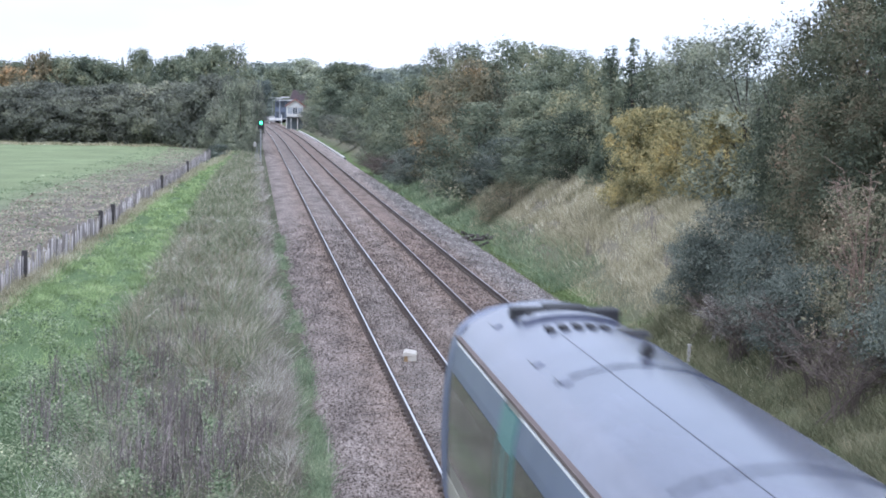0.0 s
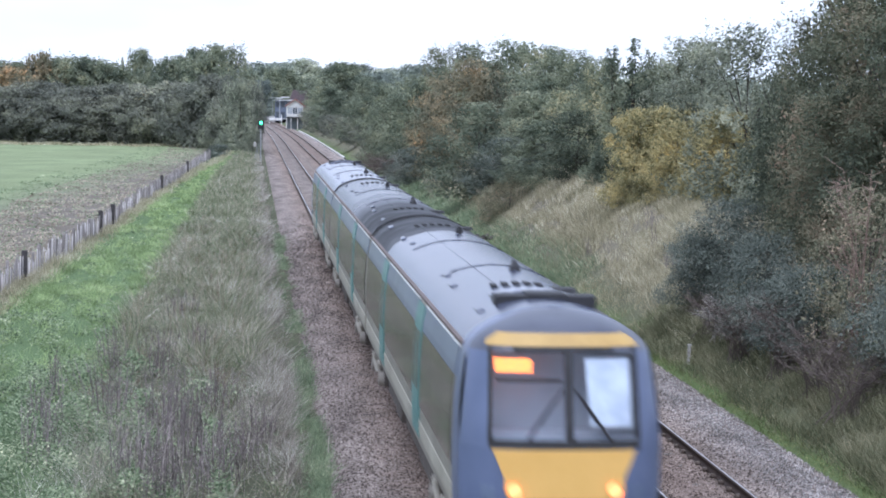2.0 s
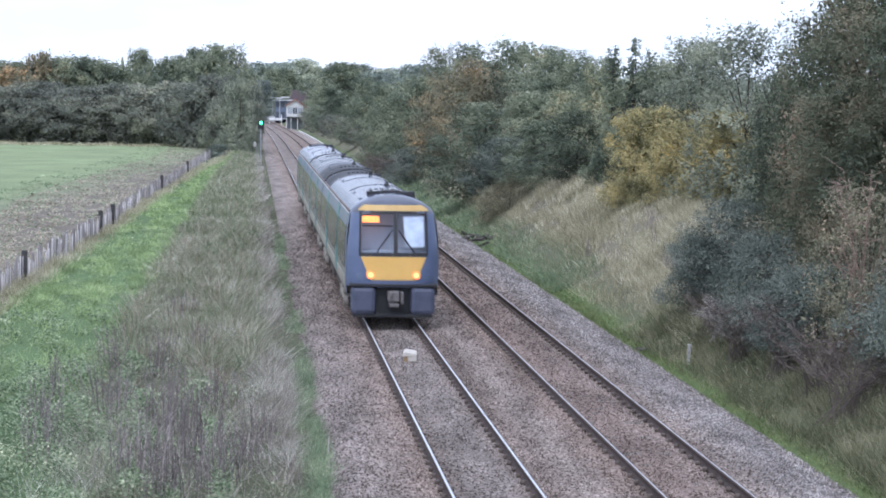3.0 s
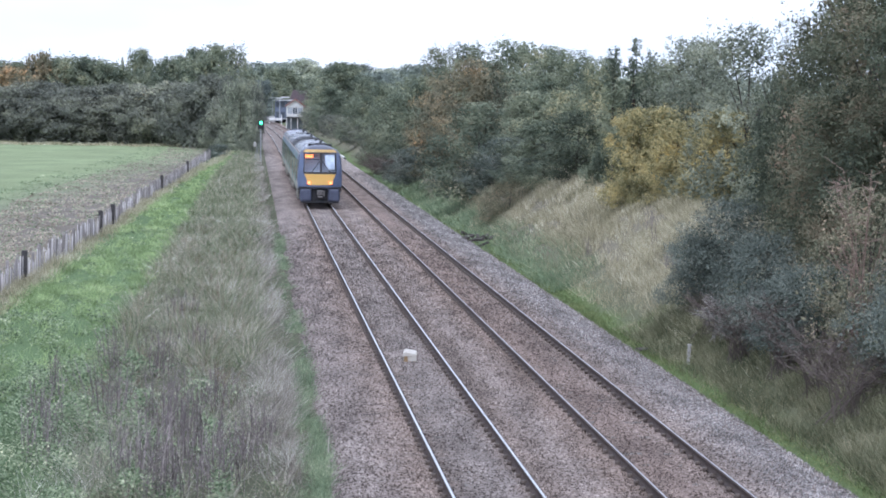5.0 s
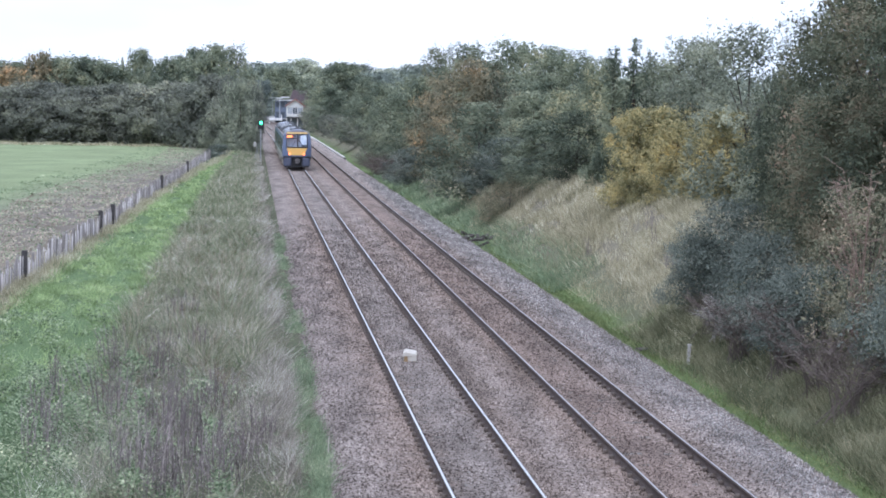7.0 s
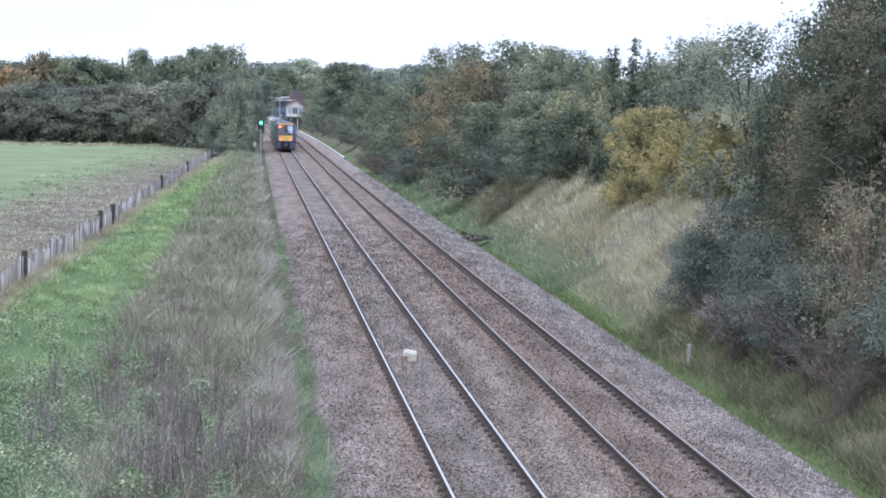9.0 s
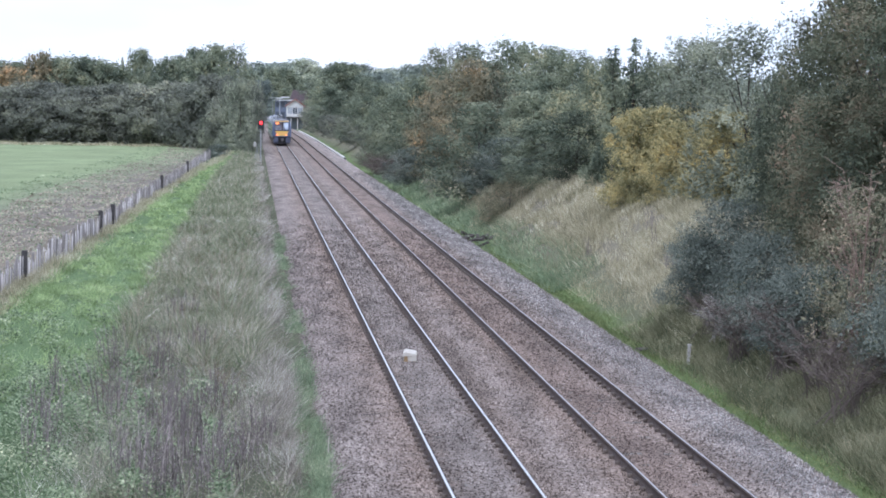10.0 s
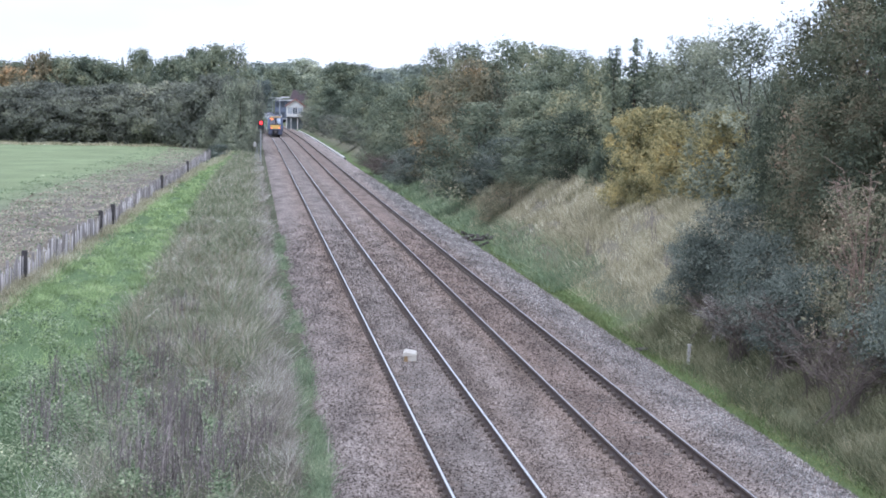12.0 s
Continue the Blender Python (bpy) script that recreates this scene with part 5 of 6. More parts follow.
blades("bank_moss", "bright moss patches on the bank", MOSS_GRASS, 16000, 7.4, 8.8, 46, 62, 0.04, 0.14, 0.014, 38, 0.9, 0.8, 1.4)
blades("hedge_foot_grass", "tan grass along the foot of the far hedge", TAN_GRASS, 9000, -46, -16.5, 276, 288, 0.1, 0.4, 0.02, 39, 0.3, 0.7, 1.4)
weeds("verge_litter", "withered brown leaves and stalks among the verge grass", SOIL_WEED, 46000, -7.2, -3.5, 32, 130, 0.32, 0.02, 45, 0.9, 1.7)
blades("verge_straws", "long pale dead straws leaning over the verge", PALE_GRASS, 15000, -7.6, -3.5, 32, 110, 0.35, 0.8, 0.006, 43, 0.9, 0.9)
blades("dock_stems", "thin reddish-brown dead stems among the verge grass", DOCK_STEM, 5000, -7.6, -4.2, 42, 100, 0.4, 0.85, 0.007, 44, 1.2, 0.3)
weeds("verge_weeds", "leafy green weeds on the near verge", WEED_LEAF, 66000, -9.6, -4.4, 31, 50, 0.55, 0.036, 28, 0.9, 2.4)
weeds("lane_edge_weeds", "tall leafy weeds beside the green lane", WEED_LEAF, 40000, -12.0, -6.2, 40, 62, 0.3, 0.032, 35, 0.8, 2.2)
weeds("verge_mixed_weeds", "scattered leafy weeds among the dry grass", WEED_LEAF, 46000, -6.9, -3.6, 32, 150, 0.35, 0.026, 34, 1.0, 1.6)
weeds("lane_weeds", "low leafy patches on the green lane", WEED_LEAF, 26000, -11.8, -7.6, 44, 108, 0.10, 0.03, 32, 0.7)
weeds("field_margin_weeds", "brown stubble and weeds on the field margin", SOIL_WEED, 40000, -19.5, -12.2, 62, 290, 0.12, 0.03, 29, 0.5, 1.4)
weeds("field_edge_greens", "green weeds scattered over the field margin", WEED_LEAF, 34000, -23.0, -12.6, 62, 290, 0.1, 0.028, 40, 0.6, 1.4)


def stem_clump(label, x, y, h, spread, n, seed):
    """A stand of dead upright stems with side twigs."""
    rng_ = np.random.default_rng(seed)
    bm = bmesh.new()
    for _ in range(n):
        a, r = rng_.uniform(0, 6.28), spread * rng_.random() ** 0.7
        bx_, by_ = r * math.cos(a), r * math.sin(a)
        hh = h * rng_.uniform(0.5, 1.1)
        lx, ly = rng_.normal(0, 0.13, 2) * hh
        tube(bm, [(bx_, by_, -0.1), (bx_ + lx * 0.4, by_ + ly * 0.4, hh * 0.5), (bx_ + lx, by_ + ly, hh)], [0.010, 0.008, 0.004], 3)
        for k in range(5):
            f = rng_.uniform(0.35, 0.95)
            sx_, sy_, sz_ = bx_ + lx * f, by_ + ly * f, hh * f
            da = rng_.uniform(0, 6.28)
            tl = rng_.uniform(0.08, 0.28) * h * 0.6
            tube(bm, [(sx_, sy_, sz_), (sx_ + tl * math.cos(da) * 0.7, sy_ + tl * math.sin(da) * 0.7, sz_ + tl * 0.8)], [0.006, 0.003], 3)
    t = thing("dead_weed", label, "weeds", "dead weed stands on the verge", pose(x, y, float(land(x, y))))
    st = tagged(part("stem_tangle", bm, PURPLE_STEM, t), "dead stems", kind="stuff")
    c = rng_.normal(0, 1, (n * 14, 3)) * np.array([spread * 0.6, spread * 0.6, h * 0.25]) + np.array([0, 0, h * 0.6])
    sd = new("seed_head", mesh_polys("seed_head", leaf_quads(c, rng_.normal(0, 1, c.shape), 0.017, rng_), 4, PURPLE_STEM))
    sd.parent = t
    tagged(sd, "dry seed heads", kind="stuff")
    return t


for i, (x, y, h, s, n) in enumerate(((-6.2, 48.6, 1.0, 0.45, 26), (-7.3, 50.0, 0.9, 0.4, 18), (-6.9, 42.3, 1.1, 0.5, 30), (-8.0, 40.1, 0.9, 0.45, 24), (-5.6, 40.5, 1.2, 0.6, 44), (-5.2, 37.4, 1.1, 0.6, 46),
                                     (-5.9, 35.1, 1.0, 0.6, 46), (-4.7, 42.8, 0.9, 0.45, 28), (-7.7, 36.9, 0.9, 0.4, 22), (-6.1, 59.4, 0.9, 0.5, 24), (-5.3, 52.6, 0.8, 0.4, 20), (-8.3, 45.5, 0.8, 0.3, 14), (-4.6, 34.6, 0.9, 0.55, 40), (-4.2, 37.0, 0.8, 0.45, 30), (-5.3, 33.2, 0.9, 0.55, 40), (-3.9, 40.5, 0.7, 0.35, 20))):
    stem_clump("stand of dead purplish-grey weed stems", x, y, h * 1.15, s, int(n * 0.85), 60 + i)


for i, (x, y, h, n) in enumerate(((10.2, 74.0, 0.9, 5), (9.6, 70.0, 0.9, 4), (10.8, 84.0, 0.9, 5), (9.2, 66.0, 0.8, 4), (8.6, 78.0, 0.8, 4))):
    stem_clump("few dead brown dock stems on the bank", x, y, h, 0.25, n, 90 + i)


def bare_shrub(label, x, y, h, w, n, seed, mat):
    """Arching bare stems, as of thorn or dead bramble."""
    rng_ = np.random.default_rng(seed)
    bm = bmesh.new()
    for _ in range(n):
        a = rng_.uniform(0, 6.28)
        r = w / 2 * rng_.uniform(0.3, 1.0)
        hh = h * rng_.uniform(0.5, 1.05)
        p0 = (0.2 * rng_.normal(), 0.2 * rng_.normal(), -0.1)
        p2 = (r * math.cos(a), r * math.sin(a), hh)
        p1 = (p2[0] * 0.4, p2[1] * 0.4, hh * 0.65)
        tube(bm, [p0, p1, p2], [0.014, 0.010, 0.005], 4)
        for k in range(9):
            f = rng_.uniform(0.2, 1.0)
            q = [p1[j] + (p2[j] - p1[j]) * f for j in range(3)]
            da, tl = rng_.uniform(0, 6.28), rng_.uniform(0.15, 0.5)
            tube(bm, [q, (q[0] + tl * math.cos(da), q[1] + tl * math.sin(da), q[2] + tl * rng_.uniform(-0.3, 0.9))], [0.008, 0.004], 3)
    t = thing("shrub", label, "bush", "", pose(x, y, float(land(x, y))))
    tagged(part("stem_tangle", bm, mat, t), "bare stems", kind="stuff")
    return t


M_TWIG_RED = surface("reddish_thorn_twig", (0.17, 0.115, 0.09), (0.36, 0.26, 0.21), 5, 0.85)
M_TWIG_BROWN = surface("brown_dead_twig", (0.07, 0.055, 0.048), (0.19, 0.155, 0.135), 5, 0.9)
M_TWIG_PALE = surface("bleached_twig", (0.24, 0.22, 0.195), (0.42, 0.39, 0.36), 5, 0.85)
bare_shrub("bare pale arching stems over the brambles", 8.35, 53.6, 1.3, 2.2, 20, 5, M_TWIG_PALE)
bare_shrub("bare reddish thorn stems above the bank", 9.2, 44.5, 3.9, 2.6, 22, 6, M_TWIG_RED)
# dark stems added to stand for the shade in the hollow under the trees
for i, (x, y) in enumerate(((7.5, 166.0), (7.2, 176.0), (7.0, 187.0))):
    bare_shrub("dark brown stems standing for the shaded hollow beneath the trees", x, y, 2.2, 4.6, 70, 40 + i, M_TWIG_BROWN)
for i, (x, y, h, w) in enumerate(((8.2, 47.0, 1.7, 2.6), (8.0, 50.5, 1.3, 2.2), (8.1, 44.0, 1.5, 2.4), (8.0, 41.2, 1.4, 2.2), (8.3, 55.0, 1.1, 1.8))):
    bare_shrub("tangle of bare brown stems at the bank's foot", x, y, h, w, 40, 7 + i, M_TWIG_BROWN)


# ---- the field fence ----
def fence_x(y):
    return -11.95 + 0.0214 * (y - 73.0)


M_PALE = foliage("cleft_pale_timber", [(0.0, (0.12, 0.11, 0.11)), (0.5, (0.29, 0.27, 0.265)), (1.0, (0.55, 0.52, 0.51))], 0.3, 0.0, 0.4)


def field_fence():
    fence = thing("fence", "weathered timber post and paling fence beside the field", "fence")
    rng_ = np.random.default_rng(9)
    dark = (73.0, 101.0, 107.5, 146.0, 180.0)
    bm = bmesh.new()
    box(bm, -0.05, 0.05, -0.05, 0.05, -0.3, 0.92, 0.012)
    post_me = bpy.data.meshes.new("post")
    bm.to_mesh(post_me)
    bm.free()
    post_me.materials.append(M_FENCE)
    y = 52.0
    while y < 227:
        ob = new("post", post_me)
        x = fence_x(y) + rng_.normal(0, 0.03)
        ob.matrix_basis = pose(x, y, float(land(x, y)), rng_.normal(0, 2.5), rng_.normal(0, 2.5), rng_.uniform(0, 90)) @ Matrix.Diagonal((1, 1, rng_.uniform(0.9, 1.08), 1))
        ob.parent = fence
        y += 2.2 + rng_.uniform(-0.2, 0.2)
    for y in dark:
        bm = bmesh.new()
        box(bm, -0.10, 0.10, -0.10, 0.10, -0.3, 1.08, 0.02)
        ob = part("strainer_post", bm, M_DARKPOST, fence, "dark stout strainer post")
        ob.matrix_basis = pose(fence_x(y) + 0.02, y, float(land(fence_x(y), y)), 0, 1.5, 10)
    # thin cleft pales between the posts
    ys_ = np.arange(50, 227, 0.17)
    n = len(ys_)
    xs_ = fence_x(ys_) + rng_.normal(0, 0.02, n)
    zb = land(xs_, ys_)
    hh = rng_.uniform(0.5, 0.9, n) + 0.14 * np.sin(ys_ * 0.9) * np.sin(ys_ * 0.37)
    dx, dy = 0.012, 0.022
    tilt = rng_.normal(0, 0.07, n)
    c8 = []
    for sx_, sy_ in ((-1, -1), (1, -1), (1, 1), (-1, 1)):
        c8.append(np.stack([xs_ + sx_ * dx, ys_ + sy_ * dy, zb - 0.02], -1))
    for sx_, sy_ in ((-1, -1), (1, -1), (1, 1), (-1, 1)):
        c8.append(np.stack([xs_ + sx_ * dx, ys_ + sy_ * dy + tilt, zb + hh], -1))
    co_ = np.stack(c8, 1).reshape(-1, 3)
    f6 = np.array([(0, 1, 5, 4), (1, 2, 6, 5), (2, 3, 7, 6), (3, 0, 4, 7), (4, 5, 6, 7)])
    pales = new("paling", mesh_faces("paling", co_, (f6[None] + 8 * np.arange(n)[:, None, None]).reshape(-1, 4), M_PALE))
    pales.parent = fence
    tagged(pales, "thin grey cleft pales", kind="stuff")
    for zz in (0.18, 0.62, 0.86):
        bm = bmesh.new()
        tube(bm, [(fence_x(y) - 0.06, y, float(land(fence_x(y), y)) + zz) for y in range(50, 227, 8)], [0.006] * 23, 4)
        part("wire", bm, M_WIRE, fence, "thin fence wire")


field_fence()

# ---- things beside and between the rails ----
M_COVER = surface("cream_cover_paint", (0.44, 0.40, 0.34), (0.64, 0.6, 0.54), 4, 0.6)
M_COVERSIDE = surface("ochre_cover_side", (0.30, 0.20, 0.10), (0.45, 0.31, 0.16), 6, 0.7)
M_CONCRETE = surface("pale_concrete", (0.32, 0.31, 0.29), (0.52, 0.5, 0.48), 2, 0.9, bump=0.3)
M_TROUGH = surface("bleached_concrete", (0.5, 0.48, 0.46), (0.72, 0.7, 0.67), 1, 0.9)
M_GREYMETAL = surface("galvanised_post", (0.30, 0.31, 0.32), (0.48, 0.49, 0.5), 5, 0.5, 0.5)
M_ROTTEN = surface("old_dark_timber", (0.035, 0.03, 0.028), (0.11, 0.095, 0.085), 5, 0.9, bump=0.6)
box_t = thing("equipment_cover", "cream equipment cover between the rails of the track", "track equipment", "", pose(0.0, 53.3, -0.20, 0, 0, -6))
bm = bmesh.new()
box(bm, -0.15, 0.15, -0.25, 0.25, 0.0, 0.14, 0.012)
part("casing", bm, M_COVERSIDE, box_t, "ochre stained casing")
bm = bmesh.new()
lid_end = [(-0.18, 0.145), (0.17, 0.145), (0.15, 0.20), (-0.12, 0.25), (-0.18, 0.22)]
ra, rb = [bm.verts.new((x, -0.29, z)) for x, z in lid_end], [bm.verts.new((x, 0.29, z + 0.03)) for x, z in lid_end]
for k in range(5):
    bm.faces.new((ra[k], ra[(k + 1) % 5], rb[(k + 1) % 5], rb[k]))
bm.faces.new(ra)
bm.faces.new(rb)
bmesh.ops.recalc_face_normals(bm, faces=bm.faces)
part("lid", bm, M_COVER, box_t, "cream painted sloping lid")
bm = bmesh.new()
box(bm, -0.06, 0.17, -0.275, -0.252, 0.02, 0.14, 0.004)
part("end_plate", bm, M_COVER, box_t, "cream painted end plate")

post_t = thing("marker_post", "short pale concrete marker post in the grass", "post", "", pose(7.2, 53.0, float(land(7.2, 53.0)) - 0.05, 0, 2, 8))
bm = bmesh.new()
box(bm, -0.035, 0.035, -0.035, 0.035, 0.0, 0.54, 0.01)
part("shaft", bm, M_CONCRETE, post_t)
bm = bmesh.new()
box(bm, -0.05, 0.05, -0.05, 0.05, 0.54, 0.575, 0.008)
part("cap", bm, M_CONCRETE, post_t)
peg_t = thing("peg", "thin pale wooden peg at the ballast edge", "post", "", pose(-2.6, 39.6, -0.36))
bm = bmesh.new()
tube(bm, [(0, 0, 0), (0.01, 0, 0.4)], [0.012, 0.009], 6)
part("shaft", bm, M_COVER, peg_t)

heap = thing("timber_heap", "heap of broken dark timber and stones by the ballast", "debris", "", pose(6.7, 101.5, -0.3))
rh = random.Random(4)
for i in range(16):
    bm = bmesh.new()
    L = rh.uniform(0.3, 1.1)
    box(bm, -L / 2, L / 2, -0.07, 0.07, -0.06, 0.06, 0.015)
    ob = part("plank", bm, M_ROTTEN, heap)
    ob.matrix_basis = pose(rh.gauss(0, 0.45), rh.gauss(0, 1.6), rh.uniform(0.03, 0.3), rh.uniform(-25, 25), rh.uniform(-25, 25), rh.uniform(0, 180))
lump_t = thing("cable_pit_lid", "dark flat pit lid in the grass edge", "track equipment", "", pose(6.75, 56.7, -0.4, 4, 0, 20))
bm = bmesh.new()
box(bm, -0.22, 0.22, -0.16, 0.16, 0.0, 0.16, 0.03)
part("slab", bm, M_ROTTEN, lump_t)

trough = new("cable_trough", along("cable_trough", [(-0.08, -0.4), (0.08, -0.4), (0.08, 0.02), (0.065, 0.035), (-0.065, 0.035), (-0.08, 0.02)], 236, 440, M_TROUGH, 6.3, 6.0))
tagged(trough, "pale concrete cable trough beside the far track", "cable trough")

for i, y in enumerate((88.0, 92.5, 97.0, 101.5, 106.0)):
    p_t = thing("bank_post", "small weathered post on the cutting's crest", "post", "posts on the cutting's crest", pose(11.9, y, float(land(11.9, y)) - 0.1, 0, 3 * math.sin(i), 0))
    bm = bmesh.new()
    box(bm, -0.045, 0.045, -0.045, 0.045, 0, 1.0 + 0.1 * math.sin(i * 2), 0.012)
    part("shaft", bm, M_DARKPOST, p_t)

# ---- colour-light signal with a turning lens disc ----
M_GREENLAMP = glow("signal_green_light", (0.10, 1.0, 0.42), 6.0)
M_REDLAMP = glow("signal_red_light", (1.0, 0.03, 0.03), 5.0)
sig = thing("signal", "slim grey colour-light signal on a post with ladder", "railway signal", "", pose(-3.26, 220.0, -0.3, 0, 0, 0))
bm = bmesh.new()
tube(bm, [(0, 0, 0), (0, 0, 3.8)], [0.075, 0.065], 12)
part("post", bm, M_GREYMETAL, sig)
for sx_ in (-0.62, -0.38):
    bm = bmesh.new()
    tube(bm, [(sx_ * 0.9 - 0.1, 0.1, 0), (sx_ * 0.6, 0.1, 2.1)], [0.025, 0.025], 6)
    part("ladder_rail", bm, M_GREYMETAL, sig)
for k in range(7):
    bm = bmesh.new()
    z = 0.25 + 0.27 * k
    tube(bm, [(-0.64 + 0.03 * k, 0.1, z), (-0.42 + 0.02 * k, 0.1, z)], [0.014, 0.014], 5)
    part("rung", bm, M_GREYMETAL, sig)
bm = bmesh.new()
box(bm, -0.75, -0.45, -0.1, 0.2, 1.75, 2.25, 0.02)
part("relay_box", bm, M_CONCRETE, sig, "pale relay box")
bm = bmesh.new()
box(bm, -0.30, 0.30, 0.03, 0.25, 3.60, 4.45, 0.05)
box(bm, -0.30, 0.30, 0.0, 0.03, 3.60, 4.50, 0.01)
part("head", bm, M_BLACK, sig, "black signal head")
bm = bmesh.new()
tube(bm, [(0, 0.0, 0), (0, 0.02, 0)], [0.10, 0.10], 12)
lens_disc = part("lens_disc", bm, M_BLACK, sig)
for ang_, mt, lab in ((90, M_GREENLAMP, "lit green lens"), (270, M_REDLAMP, "lit red lens")):
    bm = bmesh.new()
    cx_, cz_ = 0.20 * math.cos(radians(ang_)), 0.20 * math.sin(radians(ang_))
    tube(bm, [(cx_, -0.03, cz_), (cx_, 0.0, cz_)], [0.125, 0.14], 18)
    part("lens", bm, mt, lens_disc, lab)
bm = bmesh.new()
box(bm, -0.26, 0.26, -0.30, -0.05, 3.60, 4.08, 0.02)
part("shutter", bm, M_BLACK, sig, "black casing over the lower half of the disc")
bm = bmesh.new()
box(bm, -0.24, 0.24, -0.35, 0.0, 4.34, 4.37, 0.005)
part("hood", bm, M_BLACK, sig)


# ---- the signal box and the station ----
M_WHITEWOOD = surface("white_weatherboard", (0.62, 0.6, 0.56), (0.8, 0.79, 0.76), 3, 0.6)
M_REDTRIM = surface("red_brown_bargeboard", (0.22, 0.10, 0.08), (0.34, 0.17, 0.13), 3, 0.6)
M_SLATE = surface("slate_roof", (0.10, 0.095, 0.11), (0.2, 0.19, 0.215), 2, 0.7, bump=0.3)
M_TILE = surface("dark_red_roof_tiles", (0.10, 0.075, 0.085), (0.17, 0.13, 0.14), 2, 0.8, bump=0.3)
M_BRICK = surface("dark_brick", (0.14, 0.11, 0.10), (0.26, 0.2, 0.18), 5, 0.9, bump=0.3)
M_WINDOW = surface("dark_window_glass", (0.05, 0.06, 0.075), (0.13, 0.15, 0.18), 1, 0.12)
# lower storey boards, with the shade among the shrubs put into the colour
M_SHADED_BASE = surface("shade_darkened_blue_grey_boards", (0.09, 0.11, 0.12), (0.19, 0.215, 0.225), 2, 0.8)
# window glass with a pale sky reflection painted in as base colour
M_SKYGLASS = surface("glass_with_painted_reflection", (0.3, 0.33, 0.37), (0.46, 0.49, 0.53), 1, 0.15)
M_BLUEGREY = surface("blue_grey_cladding", (0.11, 0.135, 0.19), (0.19, 0.22, 0.29), 2, 0.6)


def gable(bm, x0, x1, y0, y1, ze, zr, over=0.0, thick=0.12):
    """Two roof slopes with thickness, ridge along y."""
    xm = (x0 + x1) / 2
    for s_ in (-1, 1):
        xe = x0 - over if s_ < 0 else x1 + over
        zo = ze - over * (zr - ze) / (xm - x0)
        q = [(xe, zo), (xm, zr), (xm, zr + thick), (xe, zo + thick)]
        a = [bm.verts.new((x, y0 - over, z)) for x, z in q]
        b = [bm.verts.new((x, y1 + over, z)) for x, z in q]
        for j in range(4):
            bm.faces.new((a[j], a[(j + 1) % 4], b[(j + 1) % 4], b[j]))
        bm.faces.new(a)
        bm.faces.new(b)
    bmesh.ops.recalc_face_normals(bm, faces=bm.faces)


def solid(bm, section, y0, y1):
    a, b = [bm.verts.new((x, y0, z)) for x, z in section], [bm.verts.new((x, y1, z)) for x, z in section]
    for j in range(len(section)):
        k = (j + 1) % len(section)
        bm.faces.new((a[j], a[k], b[k], b[j]))
    bm.faces.new(a)
    bm.faces.new(b)
    bmesh.ops.recalc_face_normals(bm, faces=bm.faces)


sb = thing("signal_box", "white weatherboarded signal box with a gabled roof", "signal box", "", pose(5.3, 472, -0.3))
bm = bmesh.new()
box(bm, -1.75, 1.75, 0, 6.0, 0, 2.9)
part("base", bm, M_SHADED_BASE, sb, "blue-grey lower storey, darkened in colour for its shade")
bm = bmesh.new()
solid(bm, [(-1.85, 2.9), (1.85, 2.9), (1.85, 5.45), (0, 6.75), (-1.85, 5.45)], -0.08, 6.08)
part("wall", bm, M_WHITEWOOD, sb, "white boarded upper storey")
bm = bmesh.new()
gable(bm, -1.85, 1.85, -0.1, 6.1, 5.47, 6.77, 0.35)
part("roof", bm, M_SLATE, sb, "grey slate roof")
for s_ in (-1, 1):
    bm = bmesh.new()
    q = [(s_ * 2.2, 5.1), (0, 6.66), (0, 6.98), (s_ * 2.2, 5.42)]
    solid(bm, q, -0.56, -0.48)
    part("bargeboard", bm, M_REDTRIM, sb, "red-brown bargeboard")
for x0, x1 in ((-1.6, -0.62), (-0.5, 0.5), (0.62, 1.6)):
    bm = bmesh.new()
    box(bm, x0, x1, -0.12, -0.08, 3.6, 4.95)
    w_ = part("window", bm, M_WINDOW if x0 == -0.5 else M_SKYGLASS, sb)
    bm = bmesh.new()
    box(bm, (x0 + x1) / 2 - 0.04, (x0 + x1) / 2 + 0.04, -0.15, -0.12, 3.6, 4.95)
    part("glazing_bar", bm, M_WHITEWOOD, w_)
bm = bmesh.new()
box(bm, -0.9, 0.9, -0.16, -0.08, 5.15, 5.55, 0.01)
part("name_board", bm, M_WHITE, sb, "white name board")
for x in (-1.9, -0.9, 0.6):
    bm = bmesh.new()
    box(bm, x - 0.08, x + 0.08, -1.2, -1.04, 0, 2.6, 0.01)
    part("walkway_post", bm, M_WHITEWOOD, sb, "white walkway post")
bm = bmesh.new()
box(bm, -2.0, 2.3, -1.3, -0.1, 2.6, 2.75)
part("walkway", bm, M_ROTTEN, sb, "dark timber walkway")
for x in np.linspace(-1.9, 2.2, 6):
    bm = bmesh.new()
    box(bm, x - 0.04, x + 0.04, -1.28, -1.2, 2.75, 3.6)
    part("baluster", bm, M_GREYMETAL, sb)

st = thing("station_building", "blue-grey station building with a white canopy edge", "station", "", pose(4.6, 612, -0.3))
bm = bmesh.new()
box(bm, -2.3, 2.4, 0, 9, 0, 6.4)
part("wall", bm, M_BLUEGREY, st)
bm = bmesh.new()
box(bm, -3.2, 2.8, -1.2, 10, 6.4, 6.65)
box(bm, -4.2, -0.2, -1.6, 0.0, 6.95, 7.25)
box(bm, -0.6, 1.8, -1.4, 0.0, 7.2, 7.5)
part("canopy", bm, M_WHITE, st, "white canopy edge")
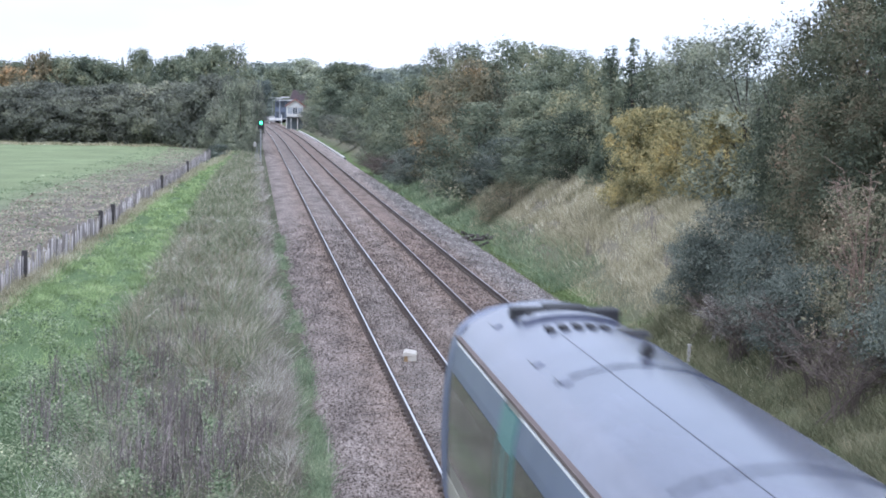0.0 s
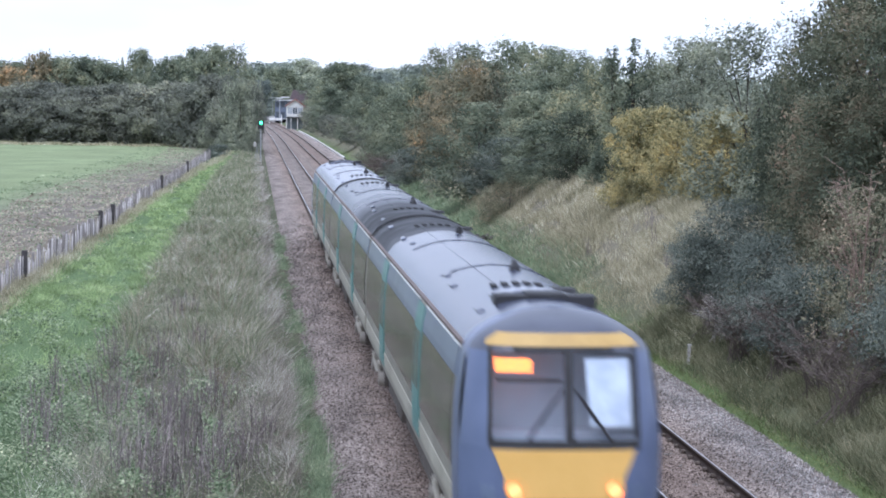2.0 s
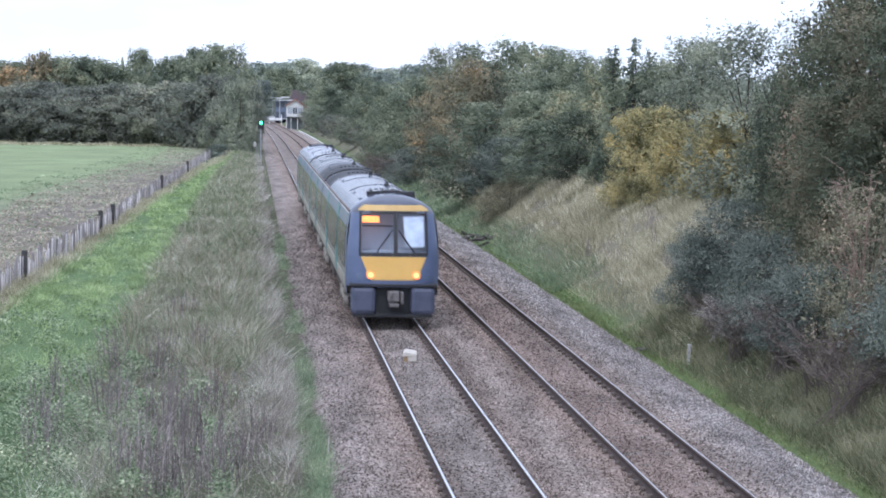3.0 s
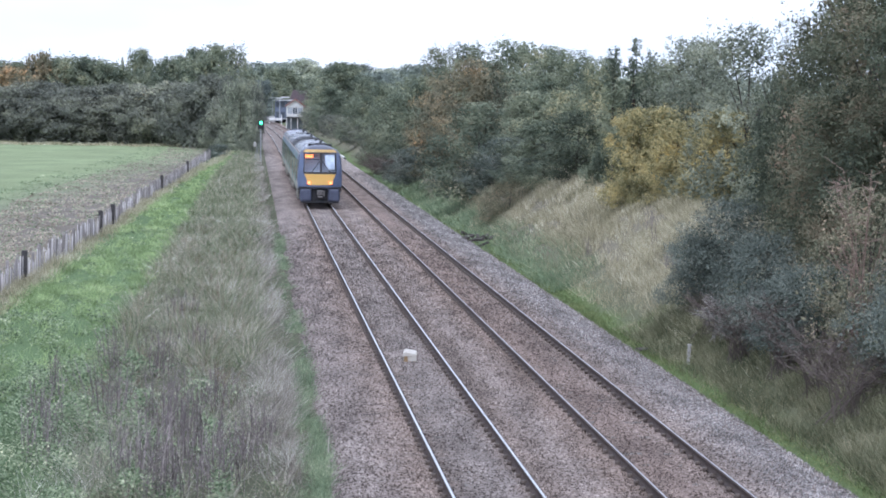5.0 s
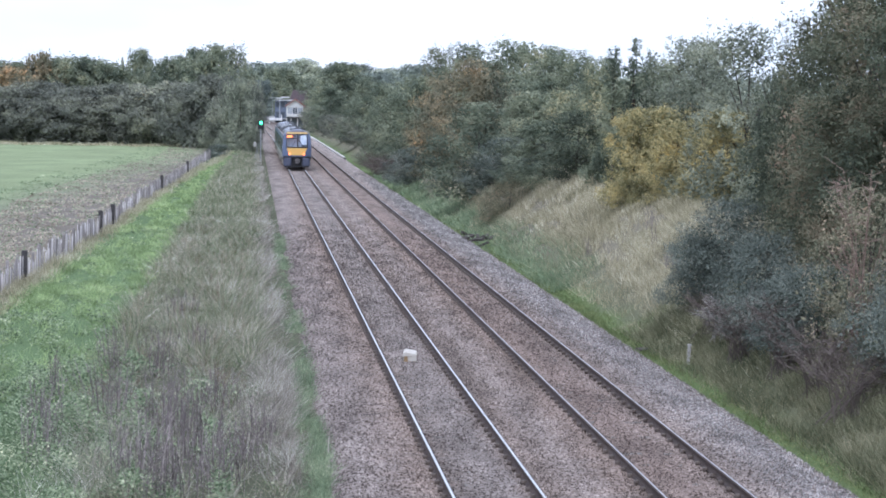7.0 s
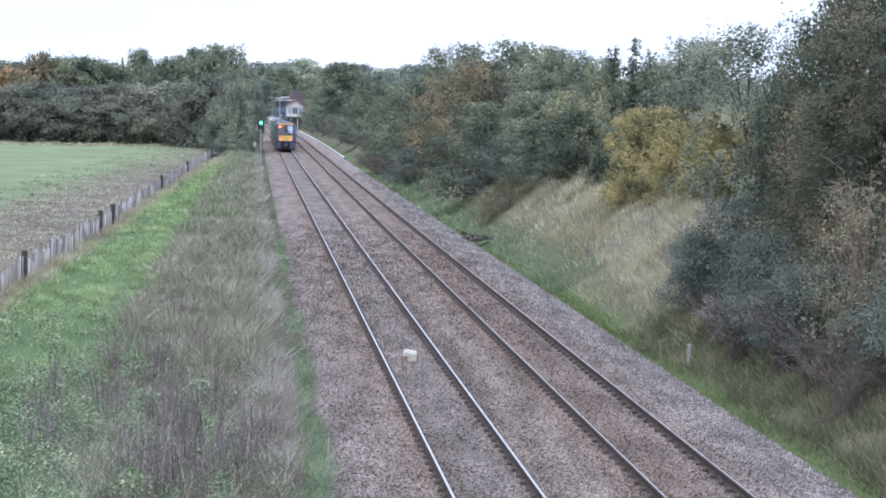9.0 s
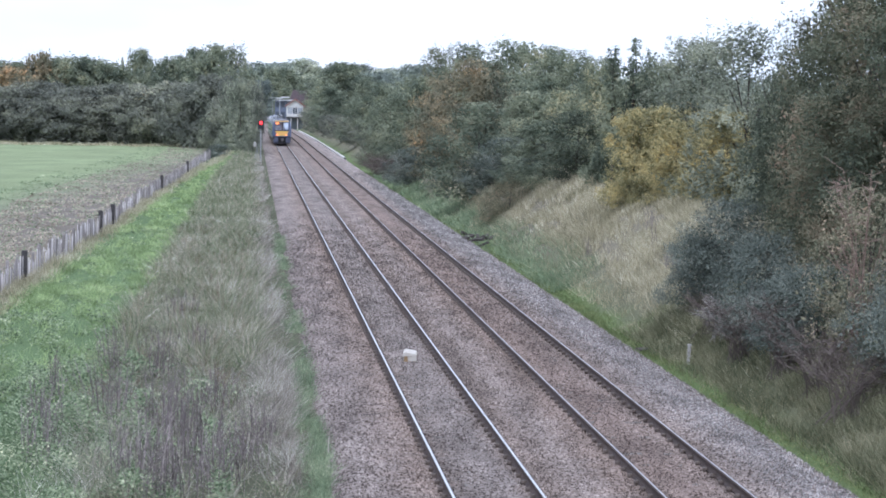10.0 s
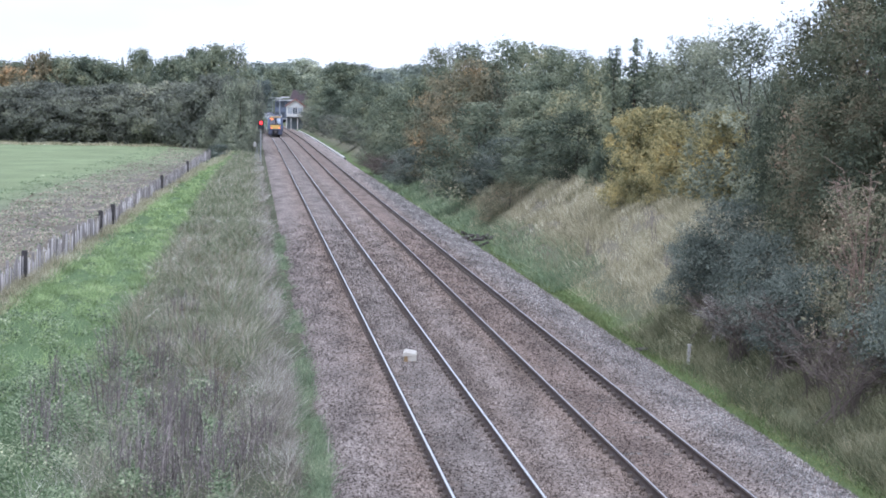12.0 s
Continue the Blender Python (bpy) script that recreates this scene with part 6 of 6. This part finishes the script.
for x in (-3.0, -1.0, 1.4):
    bm = bmesh.new()
    tube(bm, [(x, -1.0, 0), (x, -1.0, 6.95)], [0.16, 0.13], 8)
    part("canopy_post", bm, M_GREYMETAL, st)
for x in (-1.5, 0.0, 1.5):
    for z in (1.5, 4.4):
        bm = bmesh.new()
        box(bm, x - 0.55, x + 0.55, -0.04, 0.0, z, z + 1.6)
        part("window", bm, M_WINDOW, st)
pf = new("platform", along("platform", [(1.75, -0.4), (6.0, -0.4), (6.0, 0.9), (1.75, 0.9)], 590, 900, M_CONCRETE, 3.53, 8.0))
tagged(pf, "pale concrete station platform", "platform", kind="structure")
pe = new("platform_edge", along("platform_edge", [(1.70, 0.905), (2.3, 0.905), (2.3, 0.95), (1.70, 0.95)], 589.5, 900, M_WHITE, 3.53, 8.0))
pe.parent = pf
bar = thing("crossing_gate", "white level crossing gate beyond the signal box", "gate", "", pose(2.0, 560, -0.3))
bm = bmesh.new()
box(bm, -1.6, 1.3, -0.05, 0.05, 1.15, 1.75, 0.02)
ob = part("boom", bm, M_WHITE, bar, "white gate boom")
bm = bmesh.new()
box(bm, 1.3, 1.6, -0.15, 0.15, 0, 2.6, 0.03)
part("gate_post", bm, M_WHITE, bar)
bm = bmesh.new()
box(bm, -1.75, -1.6, -0.1, 0.1, 0, 1.9, 0.03)
part("gate_post", bm, M_WHITE, bar)

hs = thing("house", "house with a steep dark red tiled roof", "house", "", pose(10.9, 650, -0.3))
bm = bmesh.new()
box(bm, -3.6, 3.4, 0, 8, 0, 5.8)
part("wall", bm, M_BRICK, hs)
bm = bmesh.new()
solid(bm, [(-4.0, 5.7), (3.8, 5.7), (3.2, 9.7), (-2.6, 9.7)], -0.4, 8.4)
part("roof", bm, M_TILE, hs)
bm = bmesh.new()
box(bm, 1.6, 2.3, 3, 4, 9.5, 10.5)
part("chimney", bm, M_BRICK, hs)

# ---- far wooded ridge ----
rng = np.random.default_rng(17)
nr = 14000
rx = rng.uniform(-420, 620, nr)
ry = rng.uniform(1500, 2300, nr)
rz = 0 * rx
cl = 6 + 6 * np.sin(rx * 0.05 + 0.01 * ry) * np.sin(rx * 0.021 + 1) + rng.uniform(0, 8, nr)
cpos = np.stack([rx, ry, land(rx, ry) + cl * rng.random(nr)], -1)
# the ridge takes the same leaf colour with haze painted in
ridge = new("ridge_woods", mesh_polys("ridge_woods", leaf_tris(cpos, np.tile(np.array([0, -1.0, 0.2]), (nr, 1)), 3.2, rng), 3, HAZELEAF))
tagged(ridge, "woods on the distant ridge, haze put into their leaf colour", "trees", kind="stuff")

sleepers()


# ---- what moves ----
def motions():
    for car, ahead in ((car_rear, CAR / 2), (car_mid, CAR * 1.5 + GAP), (car_front, CAR * 2.5 + 2 * GAP)):
        rows = []
        for i in range(25):
            t = i * 0.5
            y = tail_at(t) + ahead
            heading = math.degrees(math.atan2(bend(y - 8) - bend(y + 8), 16.0))
            rows.append((t, pose((bend(y - 8) + bend(y + 8)) / 2, y, 0, 0, 0, heading)))
        walk(car, rows)
    # the wind leans the slender trees to and fro a little
    for k, tree in enumerate(swaying):
        base = tree.matrix_basis.copy()
        at, turn = base.translation, base.to_quaternion().to_matrix().to_4x4()
        walk(tree, [(t, Matrix.Translation(at) @ Matrix.Rotation(radians(lean), 4, "Y") @ turn) for t, lean in
                    ((0.0, -0.9), (1.5, -0.6), (3.0, -0.1), (5.0, 0.2), (7.0, 0.2), (9.0, 0.0), (10.5, 0.05), (12.0, 0.5))])
    # the lens disc of the signal turns from green to red as the train passes it
    disc_rows = [(0.0, 0), (9.5, 0), (9.5334, 60), (9.5667, 120), (9.6, 180), (12.0, 180)]
    walk(lens_disc, [(t, pose(0, -0.005, 4.08, 0, a, 0)) for t, a in disc_rows])


motions()
